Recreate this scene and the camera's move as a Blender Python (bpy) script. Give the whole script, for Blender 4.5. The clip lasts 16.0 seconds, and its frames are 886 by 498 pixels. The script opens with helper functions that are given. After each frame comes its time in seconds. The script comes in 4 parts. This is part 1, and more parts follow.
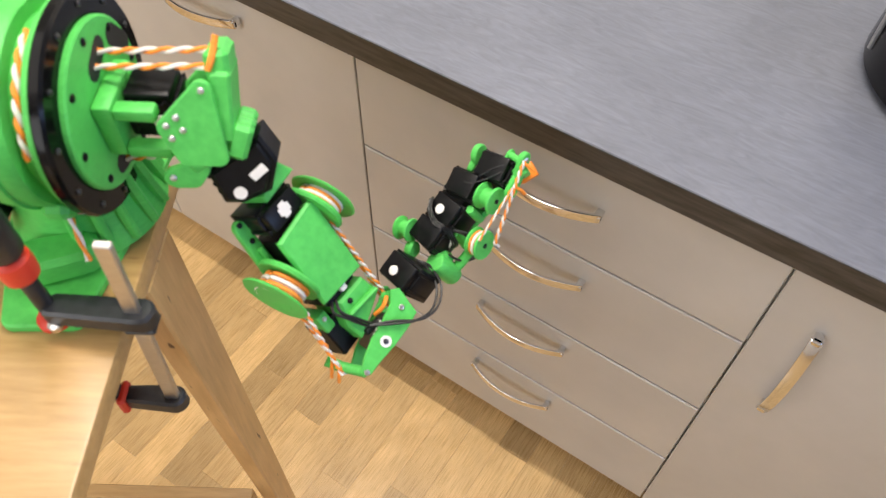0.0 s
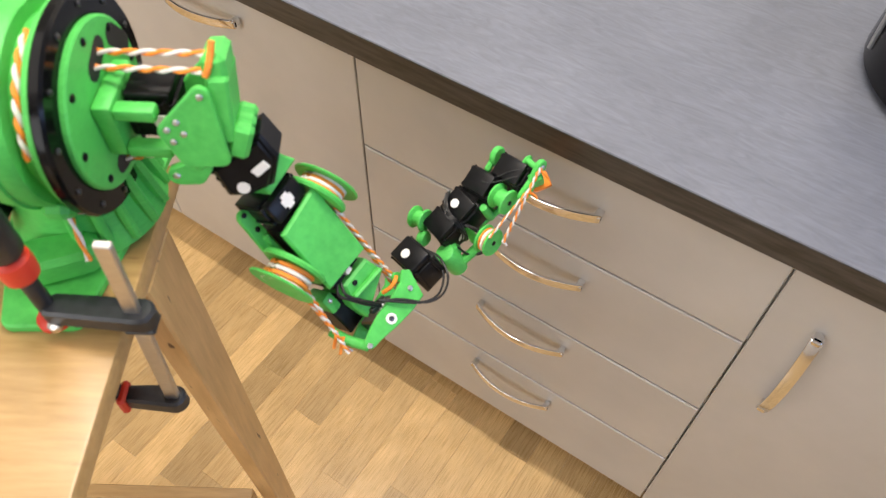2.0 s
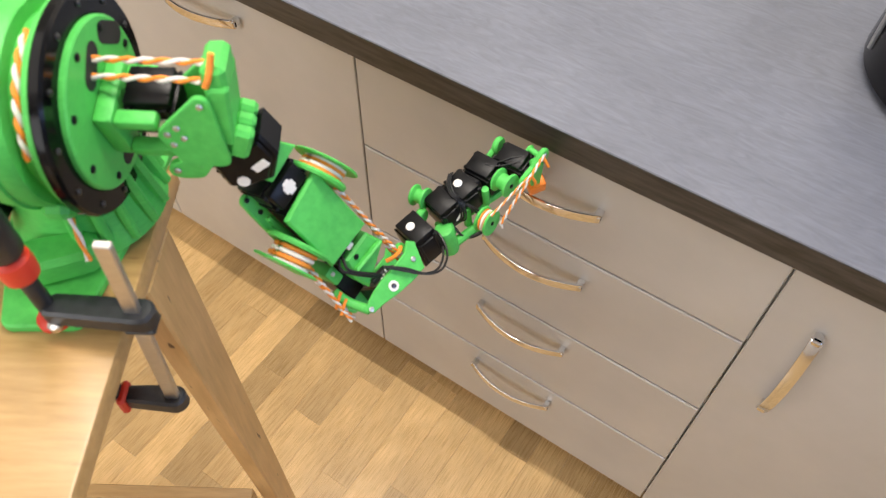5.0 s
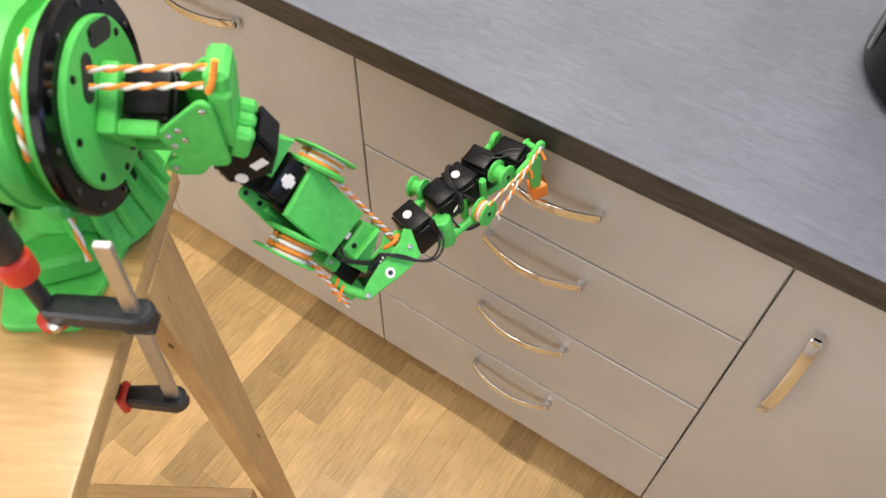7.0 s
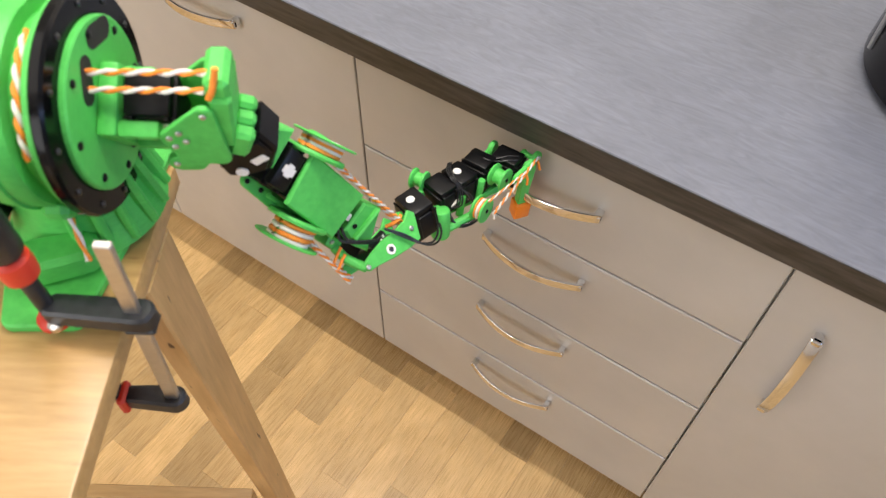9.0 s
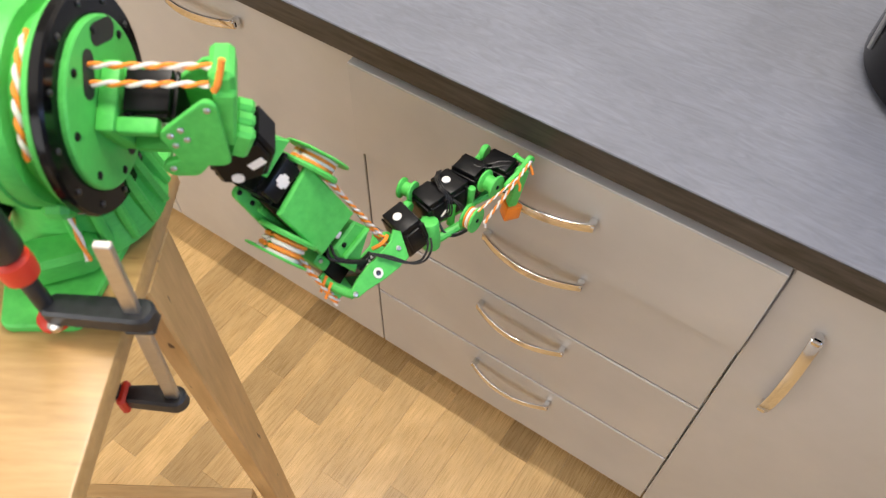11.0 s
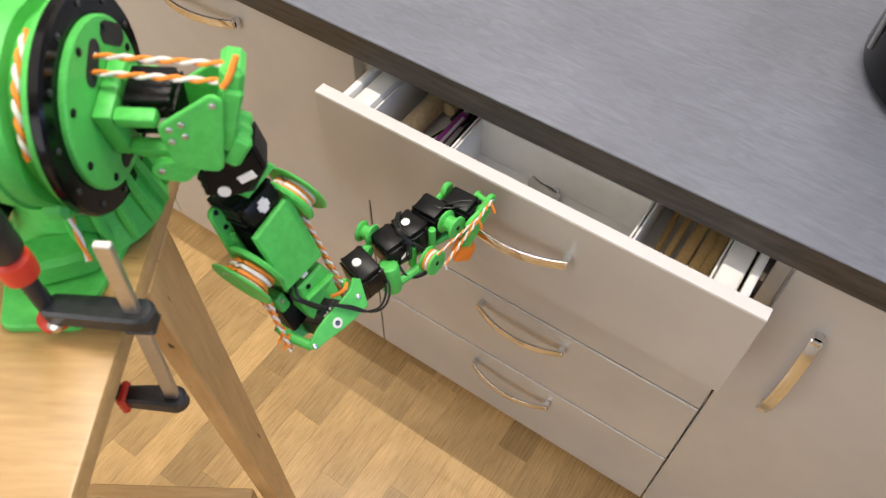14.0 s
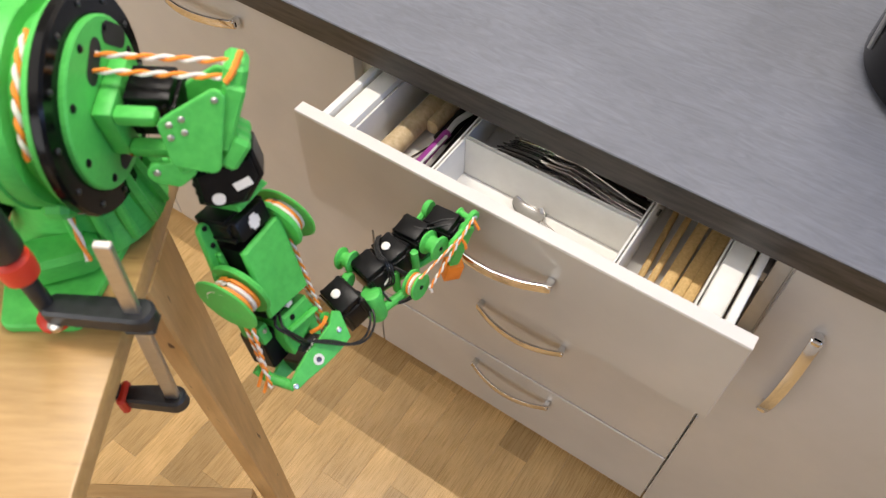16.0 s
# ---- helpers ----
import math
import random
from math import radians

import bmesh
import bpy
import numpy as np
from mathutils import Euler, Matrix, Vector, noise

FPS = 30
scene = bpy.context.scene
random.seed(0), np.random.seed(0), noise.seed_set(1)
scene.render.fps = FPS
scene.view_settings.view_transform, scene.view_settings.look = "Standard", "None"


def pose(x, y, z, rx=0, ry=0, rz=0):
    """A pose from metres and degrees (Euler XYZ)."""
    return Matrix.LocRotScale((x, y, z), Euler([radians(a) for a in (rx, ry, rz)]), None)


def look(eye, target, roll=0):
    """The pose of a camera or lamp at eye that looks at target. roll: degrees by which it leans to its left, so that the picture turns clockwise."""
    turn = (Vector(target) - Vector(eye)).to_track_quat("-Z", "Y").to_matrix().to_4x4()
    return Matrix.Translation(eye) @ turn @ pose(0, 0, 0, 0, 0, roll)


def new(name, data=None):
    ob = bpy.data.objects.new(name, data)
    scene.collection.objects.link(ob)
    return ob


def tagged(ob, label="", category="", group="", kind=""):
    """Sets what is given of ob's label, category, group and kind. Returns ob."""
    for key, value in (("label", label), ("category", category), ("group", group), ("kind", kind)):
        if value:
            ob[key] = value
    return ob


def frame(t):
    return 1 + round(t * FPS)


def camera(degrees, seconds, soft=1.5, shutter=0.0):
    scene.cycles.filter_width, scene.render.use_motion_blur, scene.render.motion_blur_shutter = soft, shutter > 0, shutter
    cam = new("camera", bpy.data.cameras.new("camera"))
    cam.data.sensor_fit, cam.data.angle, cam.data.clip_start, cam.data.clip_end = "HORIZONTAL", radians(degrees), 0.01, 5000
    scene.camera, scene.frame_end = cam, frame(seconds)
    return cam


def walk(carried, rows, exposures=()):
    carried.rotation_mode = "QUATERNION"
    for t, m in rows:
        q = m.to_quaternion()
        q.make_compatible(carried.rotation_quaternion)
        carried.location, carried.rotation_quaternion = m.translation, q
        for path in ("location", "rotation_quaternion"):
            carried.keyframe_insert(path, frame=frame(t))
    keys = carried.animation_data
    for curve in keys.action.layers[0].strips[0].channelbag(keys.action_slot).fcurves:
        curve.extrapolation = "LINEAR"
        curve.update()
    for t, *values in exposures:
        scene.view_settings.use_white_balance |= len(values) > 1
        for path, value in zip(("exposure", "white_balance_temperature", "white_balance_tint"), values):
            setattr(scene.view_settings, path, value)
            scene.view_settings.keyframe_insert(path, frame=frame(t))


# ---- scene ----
# ---------- camera ----------
cam = camera(59.84, 16.0, soft=1.25, shutter=0.4)
EYE, TARGET, ROLL = (0.5435, -0.602, 1.527), (0.2217, -0.1143, 0.7155), 0.891
cam.data.dof.use_dof = True
cam.data.dof.focus_distance = 1.12
cam.data.dof.aperture_fstop = 6.5
walk(cam, [(0.0, look(EYE, TARGET, ROLL)), (16.0, look(EYE, TARGET, ROLL))],
     exposures=[(0.0, 0.0), (13.6, 0.0), (14.1, -0.16), (16.0, -0.2)])

# ---------- light ----------
world = bpy.data.worlds.new("world")
scene.world = world
world.use_nodes = True
world.node_tree.nodes["Background"].inputs["Color"].default_value = (0.55, 0.62, 0.75, 1)
world.node_tree.nodes["Background"].inputs["Strength"].default_value = 0.15


def area_lamp(name, eye, target, size, size_y, watts, colour):
    data = bpy.data.lights.new(name, "AREA")
    data.shape, data.size, data.size_y, data.energy, data.color = "RECTANGLE", size, size_y, watts, colour
    ob = new(name, data)
    ob.matrix_world = look(eye, target)
    return ob


# ---------- materials ----------
def mat(name, colour, rough=0.5, metal=0.0, **more):
    m = bpy.data.materials.new(name)
    m.use_nodes = True
    b = m.node_tree.nodes["Principled BSDF"]
    b.inputs["Base Color"].default_value = (*colour, 1)
    b.inputs["Roughness"].default_value = rough
    b.inputs["Metallic"].default_value = metal
    for key, value in more.items():
        b.inputs[key.replace("_", " ")].default_value = value
    return m


def grain(m, scale, low, high, stretch=(1, 1, 1), detail=6, bump=0.0, rough=None, coords="Object", second=None, shift=False, wave=0.0):
    """Two colours mixed by stretched noise, with relief and uneven gloss."""
    t = m.node_tree
    n, l = t.nodes, t.links
    b = n["Principled BSDF"]
    tc, mp = n.new("ShaderNodeTexCoord"), n.new("ShaderNodeMapping")
    mp.inputs["Scale"].default_value = stretch
    l.new(tc.outputs[coords], mp.inputs["Vector"])
    if shift:
        oi, far = n.new("ShaderNodeObjectInfo"), n.new("ShaderNodeMath")
        far.operation = "MULTIPLY"
        far.inputs[1].default_value = 37.0
        l.new(oi.outputs["Random"], far.inputs[0])
        l.new(far.outputs["Value"], mp.inputs["Location"])
    nz = n.new("ShaderNodeTexNoise")
    nz.inputs["Scale"].default_value, nz.inputs["Detail"].default_value = scale, detail
    nz.inputs["Roughness"].default_value = 0.6
    nz.inputs["Distortion"].default_value = wave
    l.new(mp.outputs["Vector"], nz.inputs["Vector"])
    ramp = n.new("ShaderNodeValToRGB")
    ramp.color_ramp.elements[0].position, ramp.color_ramp.elements[1].position = 0.3, 0.7
    ramp.color_ramp.elements[0].color, ramp.color_ramp.elements[1].color = (*low, 1), (*high, 1)
    l.new(nz.outputs["Fac"], ramp.inputs["Fac"])
    out = ramp.outputs["Color"]
    if second:
        big = n.new("ShaderNodeTexNoise")
        big.inputs["Scale"].default_value, big.inputs["Detail"].default_value = second[0], 3
        l.new(tc.outputs[coords], big.inputs["Vector"])
        r2 = n.new("ShaderNodeMapRange")
        r2.inputs["From Min"].default_value, r2.inputs["From Max"].default_value = 0.3, 0.7
        r2.inputs["To Min"].default_value, r2.inputs["To Max"].default_value = 1 - second[1], 1 + second[1]
        l.new(big.outputs["Fac"], r2.inputs["Value"])
        mx = n.new("ShaderNodeMix")
        mx.data_type, mx.blend_type = "RGBA", "MULTIPLY"
        mx.inputs["Factor"].default_value = 1
        l.new(out, mx.inputs["A"])
        l.new(r2.outputs["Result"], mx.inputs["B"])
        out = mx.outputs["Result"]
    l.new(out, b.inputs["Base Color"])
    if bump:
        bp = n.new("ShaderNodeBump")
        bp.inputs["Strength"].default_value, bp.inputs["Distance"].default_value = bump, 0.001
        l.new(nz.outputs["Fac"], bp.inputs["Height"])
        l.new(bp.outputs["Normal"], b.inputs["Normal"])
    if rough:
        mr = n.new("ShaderNodeMapRange")
        mr.inputs["To Min"].default_value, mr.inputs["To Max"].default_value = rough
        l.new(nz.outputs["Fac"], mr.inputs["Value"])
        l.new(mr.outputs["Result"], b.inputs["Roughness"])
    return m


def flecks(m, scale, stretch, level, shade):
    """Small dark knots and slits on wood."""
    t = m.node_tree
    n, l = t.nodes, t.links
    b = n["Principled BSDF"]
    src = b.inputs["Base Color"].links[0].from_socket
    tc, mp, nz = n.new("ShaderNodeTexCoord"), n.new("ShaderNodeMapping"), n.new("ShaderNodeTexNoise")
    mp.inputs["Scale"].default_value = stretch
    mp.inputs["Location"].default_value = (3.1, 1.7, 5.3)
    nz.inputs["Scale"].default_value, nz.inputs["Detail"].default_value = scale, 2
    l.new(tc.outputs["Object"], mp.inputs["Vector"])
    l.new(mp.outputs["Vector"], nz.inputs["Vector"])
    mr, mx = n.new("ShaderNodeMapRange"), n.new("ShaderNodeMix")
    mr.inputs["From Min"].default_value, mr.inputs["From Max"].default_value = level, level + 0.05
    l.new(nz.outputs["Fac"], mr.inputs["Value"])
    mx.data_type = "RGBA"
    l.new(mr.outputs["Result"], mx.inputs["Factor"])
    l.new(src, mx.inputs["A"])
    mx.inputs["B"].default_value = (*shade, 1)
    l.new(mx.outputs["Result"], b.inputs["Base Color"])
    return m


def random_tint(m, amount, hue=0.0):
    """Each piece a little lighter or darker, by Object Info's Random."""
    t = m.node_tree
    n, l = t.nodes, t.links
    b = n["Principled BSDF"]
    src = b.inputs["Base Color"].links[0].from_socket
    oi, mr, hsv = n.new("ShaderNodeObjectInfo"), n.new("ShaderNodeMapRange"), n.new("ShaderNodeHueSaturation")
    mr.inputs["To Min"].default_value, mr.inputs["To Max"].default_value = 1 - amount, 1 + amount
    l.new(oi.outputs["Random"], mr.inputs["Value"])
    l.new(mr.outputs["Result"], hsv.inputs["Value"])
    l.new(src, hsv.inputs["Color"])
    l.new(hsv.outputs["Color"], b.inputs["Base Color"])
    return m


FRONT = grain(mat("taupe_gloss_lacquer", (0.4, 0.33, 0.27), 0.16), 7, (0.456, 0.432, 0.400), (0.500, 0.474, 0.441), rough=(0.09, 0.17), second=(3, 0.05))
EDGE_WHITE = mat("pale_front_edge", (0.66, 0.635, 0.62), 0.35)
COUNTER = grain(mat("grey_wood_laminate", (0.3, 0.29, 0.28), 0.35), 55, (0.128, 0.136, 0.166), (0.174, 0.185, 0.222), stretch=(0.30, 1.4, 1.4), detail=15, bump=0.15, wave=2.4, rough=(0.26, 0.42), second=(6, 0.10))
COUNTER_EDGE = grain(mat("dark_wood_edge", (0.1, 0.085, 0.07), 0.45), 60, (0.012, 0.0105, 0.0095), (0.066, 0.057, 0.050), stretch=(0.3, 2, 3.0), detail=12, bump=0.25, rough=(0.35, 0.55))
CARCASS = grain(mat("cream_melamine", (0.72, 0.68, 0.6), 0.4), 60, (0.68, 0.64, 0.56), (0.75, 0.71, 0.63))
DRAWER_WHITE = grain(mat("white_drawer_plastic", (0.8, 0.8, 0.79), 0.35), 50, (0.76, 0.745, 0.71), (0.81, 0.795, 0.76))
CHROME = mat("chrome", (0.72, 0.72, 0.73), 0.10, 1.0)
OAK = random_tint(grain(mat("oak_parquet", (0.4, 0.26, 0.13), 0.3), 110, (0.46, 0.278, 0.100), (0.70, 0.474, 0.215), stretch=(6, 0.16, 1), detail=13, bump=0.08, rough=(0.2, 0.36), second=(9, 0.16), shift=True), 0.25)
PINE = grain(mat("varnished_pine", (0.55, 0.36, 0.17), 0.35), 14, (0.43, 0.255, 0.088), (0.56, 0.350, 0.140), stretch=(1, 8, 8), bump=0.06, rough=(0.25, 0.42), second=(3, 0.1))
GREEN = grain(mat("green_printed_plastic", (0.06, 0.5, 0.07), 0.38), 90, (0.074, 0.460, 0.082), (0.104, 0.570, 0.108), stretch=(1, 1, 6), bump=0.12, rough=(0.36, 0.52), second=(20, 0.08))
GREEN.node_tree.nodes["Principled BSDF"].inputs["Specular IOR Level"].default_value = 0.3
BLACK = grain(mat("black_servo_plastic", (0.02, 0.02, 0.022), 0.35), 120, (0.003, 0.003, 0.0035), (0.007, 0.007, 0.008), bump=0.05, rough=(0.26, 0.44))
RING = mat("black_acrylic", (0.003, 0.003, 0.0035), 0.15)
DARK_BOLT = mat("blackened_bolt", (0.12, 0.12, 0.125), 0.35, 1.0)
for _m in (BLACK, RING):
    _m.node_tree.nodes["Principled BSDF"].inputs["Specular IOR Level"].default_value = 0.2
STICKER = mat("white_sticker", (0.82, 0.8, 0.76), 0.5)
STEEL = mat("steel_screw", (0.6, 0.6, 0.6), 0.3, 1.0)
ORANGE = grain(mat("orange_cord", (0.85, 0.2, 0.015), 0.6), 300, (0.82, 0.22, 0.015), (0.95, 0.33, 0.04), bump=0.2)
CORD_WHITE = mat("white_cord", (0.78, 0.74, 0.7), 0.65)
ORANGE_TIP = grain(mat("orange_printed_plastic", (0.9, 0.25, 0.02), 0.4), 90, (0.86, 0.21, 0.012), (0.95, 0.28, 0.025), stretch=(1, 1, 6), bump=0.1)
CABLE = mat("black_cable", (0.012, 0.012, 0.013), 0.4)
CLAMP_BLACK = grain(mat("clamp_black_enamel", (0.025, 0.027, 0.032), 0.4), 80, (0.010, 0.011, 0.013), (0.024, 0.026, 0.030), bump=0.1, rough=(0.3, 0.5))
CLAMP_RED = mat("clamp_red_plastic", (0.62, 0.04, 0.02), 0.35)
BAR_STEEL = grain(mat("brushed_bar_steel", (0.55, 0.53, 0.5), 0.3, 0.9), 60, (0.48, 0.46, 0.43), (0.62, 0.6, 0.57), stretch=(1, 1, 12), rough=(0.25, 0.4))
WALL = grain(mat("wall_paint", (0.75, 0.73, 0.69), 0.8), 30, (0.72, 0.70, 0.66), (0.78, 0.76, 0.72), bump=0.05)
CEILING = mat("ceiling_paint", (0.8, 0.79, 0.77), 0.85)
BEVEL_GLINT = mat("painted_bevel_glint", (0.58, 0.55, 0.53), 0.4)
HOLE_SHADE = mat("painted_hole_shade", (0.02, 0.018, 0.016), 0.7)
PLINTH = mat("plinth_laminate", (0.3, 0.24, 0.19), 0.3)


# ---------- mesh helpers ----------
def link(name, bm, material, smooth=False):
    me = bpy.data.meshes.new(name)
    bmesh.ops.recalc_face_normals(bm, faces=bm.faces)
    bm.to_mesh(me)
    bm.free()
    me.materials.append(material)
    if smooth:
        for p in me.polygons:
            p.use_smooth = True
        me.set_sharp_from_angle(angle=radians(35))
    return new(name, me)


def part(name, bm, material, parent, label="", smooth=True):
    ob = link(name, bm, material, smooth)
    ob.parent = parent
    if label:
        ob["label"] = label
    return ob


def thing(name, at=(0, 0, 0), label="", category="", group="", kind="", m=None):
    ob = new(name)
    ob.empty_display_size = 0.05
    ob.matrix_world = m if m is not None else Matrix.Translation(at)
    return tagged(ob, label, category, group, kind)


def box(lo, hi, bevel=0.0, bm=None, seg=1):
    bm = bm or bmesh.new()
    lo, hi = Vector(lo), Vector(hi)
    r = bmesh.ops.create_cube(bm, size=1.0, matrix=Matrix.Translation((lo + hi) / 2) @ Matrix.Diagonal((*(hi - lo), 1)))
    if bevel:
        edges = list({e for v in r["verts"] for e in v.link_edges})
        bmesh.ops.bevel(bm, geom=edges, offset=bevel, segments=seg, profile=0.5, affect="EDGES")
    return bm


def turned_box(centre, size, turn, bevel=0.0, bm=None):
    """A box about its centre, turned by Euler degrees."""
    b2 = box([-s / 2 for s in size], [s / 2 for s in size], bevel)
    b2.transform(pose(*centre, *turn))
    return merge(bm, b2)


def merge(bm, b2):
    if bm is None:
        return b2
    me = bpy.data.meshes.new("tmp")
    b2.to_mesh(me)
    b2.free()
    bm.from_mesh(me)
    bpy.data.meshes.remove(me)
    return bm


def rod(a, b, r, seg=16, r2=None, bm=None, bevel=0.0):
    b2 = bmesh.new()
    a, b = Vector(a), Vector(b)
    d = b - a
    bmesh.ops.create_cone(b2, cap_ends=True, segments=seg, radius1=r, radius2=r if r2 is None else r2, depth=d.length)
    if bevel:
        edges = [e for e in b2.edges if len(e.link_faces) == 2 and any(len(f.verts) > 4 for f in e.link_faces)]
        bmesh.ops.bevel(b2, geom=edges, offset=bevel, segments=2, profile=0.5, affect="EDGES")
    b2.transform(Matrix.Translation((a + b) / 2) @ d.to_track_quat("Z", "Y").to_matrix().to_4x4())
    return merge(bm, b2)


def lathe(profile, axis_m, seg=24, bm=None):
    """A body of revolution about local z, from (r, z) pairs."""
    b2 = bmesh.new()
    rings = []
    for r, z in profile:
        rings.append([b2.verts.new((r * math.cos(2 * math.pi * i / seg), r * math.sin(2 * math.pi * i / seg), z)) for i in range(seg)])
    for p, q in zip(rings, rings[1:]):
        for i in range(seg):
            b2.faces.new((p[i], p[(i + 1) % seg], q[(i + 1) % seg], q[i]))
    b2.faces.new(rings[0][::-1])
    b2.faces.new(rings[-1])
    b2.transform(axis_m)
    return merge(bm, b2)


def plate(discs, z0, z1, bm=None, bevel=0.0012, m=None):
    """A flat plate whose outline is the hull round discs (x, y, r)."""
    pts = [(x + r * math.cos(a), y + r * math.sin(a)) for x, y, r in discs for a in [2 * math.pi * k / 14 for k in range(14)]]
    pts = sorted(set(pts))

    def half(seq):
        out = []
        for p in seq:
            while len(out) > 1 and (out[-1][0] - out[-2][0]) * (p[1] - out[-2][1]) - (out[-1][1] - out[-2][1]) * (p[0] - out[-2][0]) <= 1e-12:
                out.pop()
            out.append(p)
        return out[:-1]

    return prism(half(pts) + half(pts[::-1]), z0, z1, bm, bevel, m)


def prism(outline, z0, z1, bm=None, bevel=0.0, m=None):
    b2 = bmesh.new()
    face = b2.faces.new([b2.verts.new((x, y, z0)) for x, y in outline])
    ext = bmesh.ops.extrude_face_region(b2, geom=[face])
    for v in [v for v in ext["geom"] if isinstance(v, bmesh.types.BMVert)]:
        v.co.z = z1
    if bevel:
        edges = [e for e in b2.edges if abs(e.verts[0].co.z - e.verts[1].co.z) < 1e-9]
        bmesh.ops.bevel(b2, geom=edges, offset=bevel, segments=1, profile=0.5, affect="EDGES")
    if m is not None:
        b2.transform(m)
    return merge(bm, b2)


def tube(points, r, seg=8, bm=None, closed=False):
    """A round tube along points."""
    bm = bm or bmesh.new()
    pts = [Vector(p) for p in points]
    rings, up = [], Vector((0, 0, 1))
    for i, p in enumerate(pts):
        d = (pts[min(i + 1, len(pts) - 1)] - pts[max(i - 1, 0)]).normalized()
        side = d.cross(up)
        if side.length < 0.1:
            side = d.cross(Vector((1, 0, 0)))
        side.normalize()
        u = side.cross(d)
        rings.append([bm.verts.new(p + r * (math.cos(2 * math.pi * k / seg) * side + math.sin(2 * math.pi * k / seg) * u)) for k in range(seg)])
    for a, b in zip(rings, rings[1:]):
        for k in range(seg):
            bm.faces.new((a[k], a[(k + 1) % seg], b[(k + 1) % seg], b[k]))
    bm.faces.new(rings[0][::-1])
    bm.faces.new(rings[-1])
    return bm


def curve_through(points, n=24):
    """Points on a smooth line through the given ones."""
    p = [Vector(q) for q in points]
    p = [2 * p[0] - p[1]] + p + [2 * p[-1] - p[-2]]
    out = []
    for i in range(1, len(p) - 2):
        for k in range(n // (len(p) - 3)):
            t = k / (n // (len(p) - 3))
            a, b, c, d = p[i - 1:i + 3]
            out.append(0.5 * (2 * b + (c - a) * t + (2 * a - 5 * b + 4 * c - d) * t * t + (3 * b - a - 3 * c + d) * t ** 3))
    return out + [p[-2]]


def strand(a, b, r, turns, phase, bm=None, n=None):
    """One of two twisted strands between a and b."""
    a, b = Vector(a), Vector(b)
    d = b - a
    side = d.cross(Vector((0.3, 0.2, 1))).normalized()
    u = side.cross(d).normalized()
    n = n or max(12, int(turns * 9))
    return tube([a + d * (k / n) + r * 0.55 * (math.cos(2 * math.pi * turns * k / n + phase) * side + math.sin(2 * math.pi * turns * k / n + phase) * u) for k in range(n + 1)], r * 0.62, 6, bm)


def cord(parent, a, b, r=0.0022, pitch=0.022):
    """A twisted orange and white cord: two strands under the orange one."""
    turns = (Vector(b) - Vector(a)).length / pitch
    o = part("cord", strand(a, b, r, turns, 0.0), ORANGE, parent, "orange strand of a twisted cord")
    part("white_strand", strand(a, b, r, turns, math.pi), CORD_WHITE, o, "white strand twisted round the orange one")
    return o


# ---------- the room ----------
def slab(name, lo, hi, material, label, parent=None, bevel=0.0):
    ob = link(name, box(lo, hi, bevel), material)
    return tagged(ob, label, kind="structure")


# Ceiling and walls are unseen, added to close the room for reflections.
slab("ceiling", (-2.3, -2.7, 2.45), (2.7, 0.76, 2.55), CEILING, "plain white painted kitchen ceiling")
slab("wall_north", (-2.3, 0.62, 0), (2.7, 0.74, 2.45), WALL, "pale painted kitchen wall behind the worktop")
# The south window opening is made up to hold a fill lamp.
for nm, lo, hi, what in (("wall_south_low", (-2.3, -2.7, 0), (2.7, -2.6, 0.95), "below"), ("wall_south_high", (-2.3, -2.7, 2.15), (2.7, -2.6, 2.45), "above"), ("wall_south_side", (-2.3, -2.7, 0.95), (-1.66, -2.6, 2.15), "beside"), ("wall_south_corner", (0.76, -2.7, 0.95), (2.7, -2.6, 2.15), "beside")):
    slab(nm, lo, hi, WALL, "pale painted wall " + what + " the added window opening")
slab("wall_west", (-2.3, -2.6, 0), (-2.2, 0.62, 2.45), WALL, "pale painted kitchen wall")
slab("wall_east_low", (2.6, -2.6, 0), (2.7, 0.62, 0.95), WALL, "pale painted wall below the window")
slab("wall_east_high", (2.6, -2.6, 2.1), (2.7, 0.62, 2.45), WALL, "pale painted wall above the window")
slab("wall_east_side", (2.6, -2.6, 0.95), (2.7, -1.1, 2.1), WALL, "pale painted wall beside the window")
slab("wall_east_corner", (2.6, 0.3, 0.95), (2.7, 0.62, 2.1), WALL, "pale painted wall beside the window")

# Unseen ceiling spots, known by their shadow edge, widened to blur the arm's shadow.
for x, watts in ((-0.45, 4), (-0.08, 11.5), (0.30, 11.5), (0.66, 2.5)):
    wide_spot = area_lamp("ceiling_strip_light", (x, -0.038, 2.43), (x, -0.038, 0), 0.34, 0.006, watts, (1.0, 0.92, 0.83))
    wide_spot.matrix_world = pose(x, -0.038, 2.43)
# Added soft fill for the fronts; no such ceiling panel is known.
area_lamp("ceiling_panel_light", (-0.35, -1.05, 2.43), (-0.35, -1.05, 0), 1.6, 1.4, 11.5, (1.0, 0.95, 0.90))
# Made-up fill lamp behind the camera, added to brighten the fronts.
area_lamp("window_light", (-0.45, -2.61, 1.55), (-0.35, 0.0, 0.9), 2.4, 1.15, 34, (0.99, 0.98, 0.98))
# Stands for unseen daylight, inferred from the worktop's bluish end.
area_lamp("window_light", (2.61, -0.2, 1.5), (0.5, 0.3, 0.9), 0.95, 1.1, 22, (0.40, 0.57, 1.0))

# ---------- worktop and cabinets ----------
GREY_RAIL = mat("grey_runner_steel", (0.45, 0.44, 0.43), 0.45, 0.3)
W0, TOP_Z, UNDER_Z, FRONT_T = 0.60, 0.9195, 0.880, 0.018


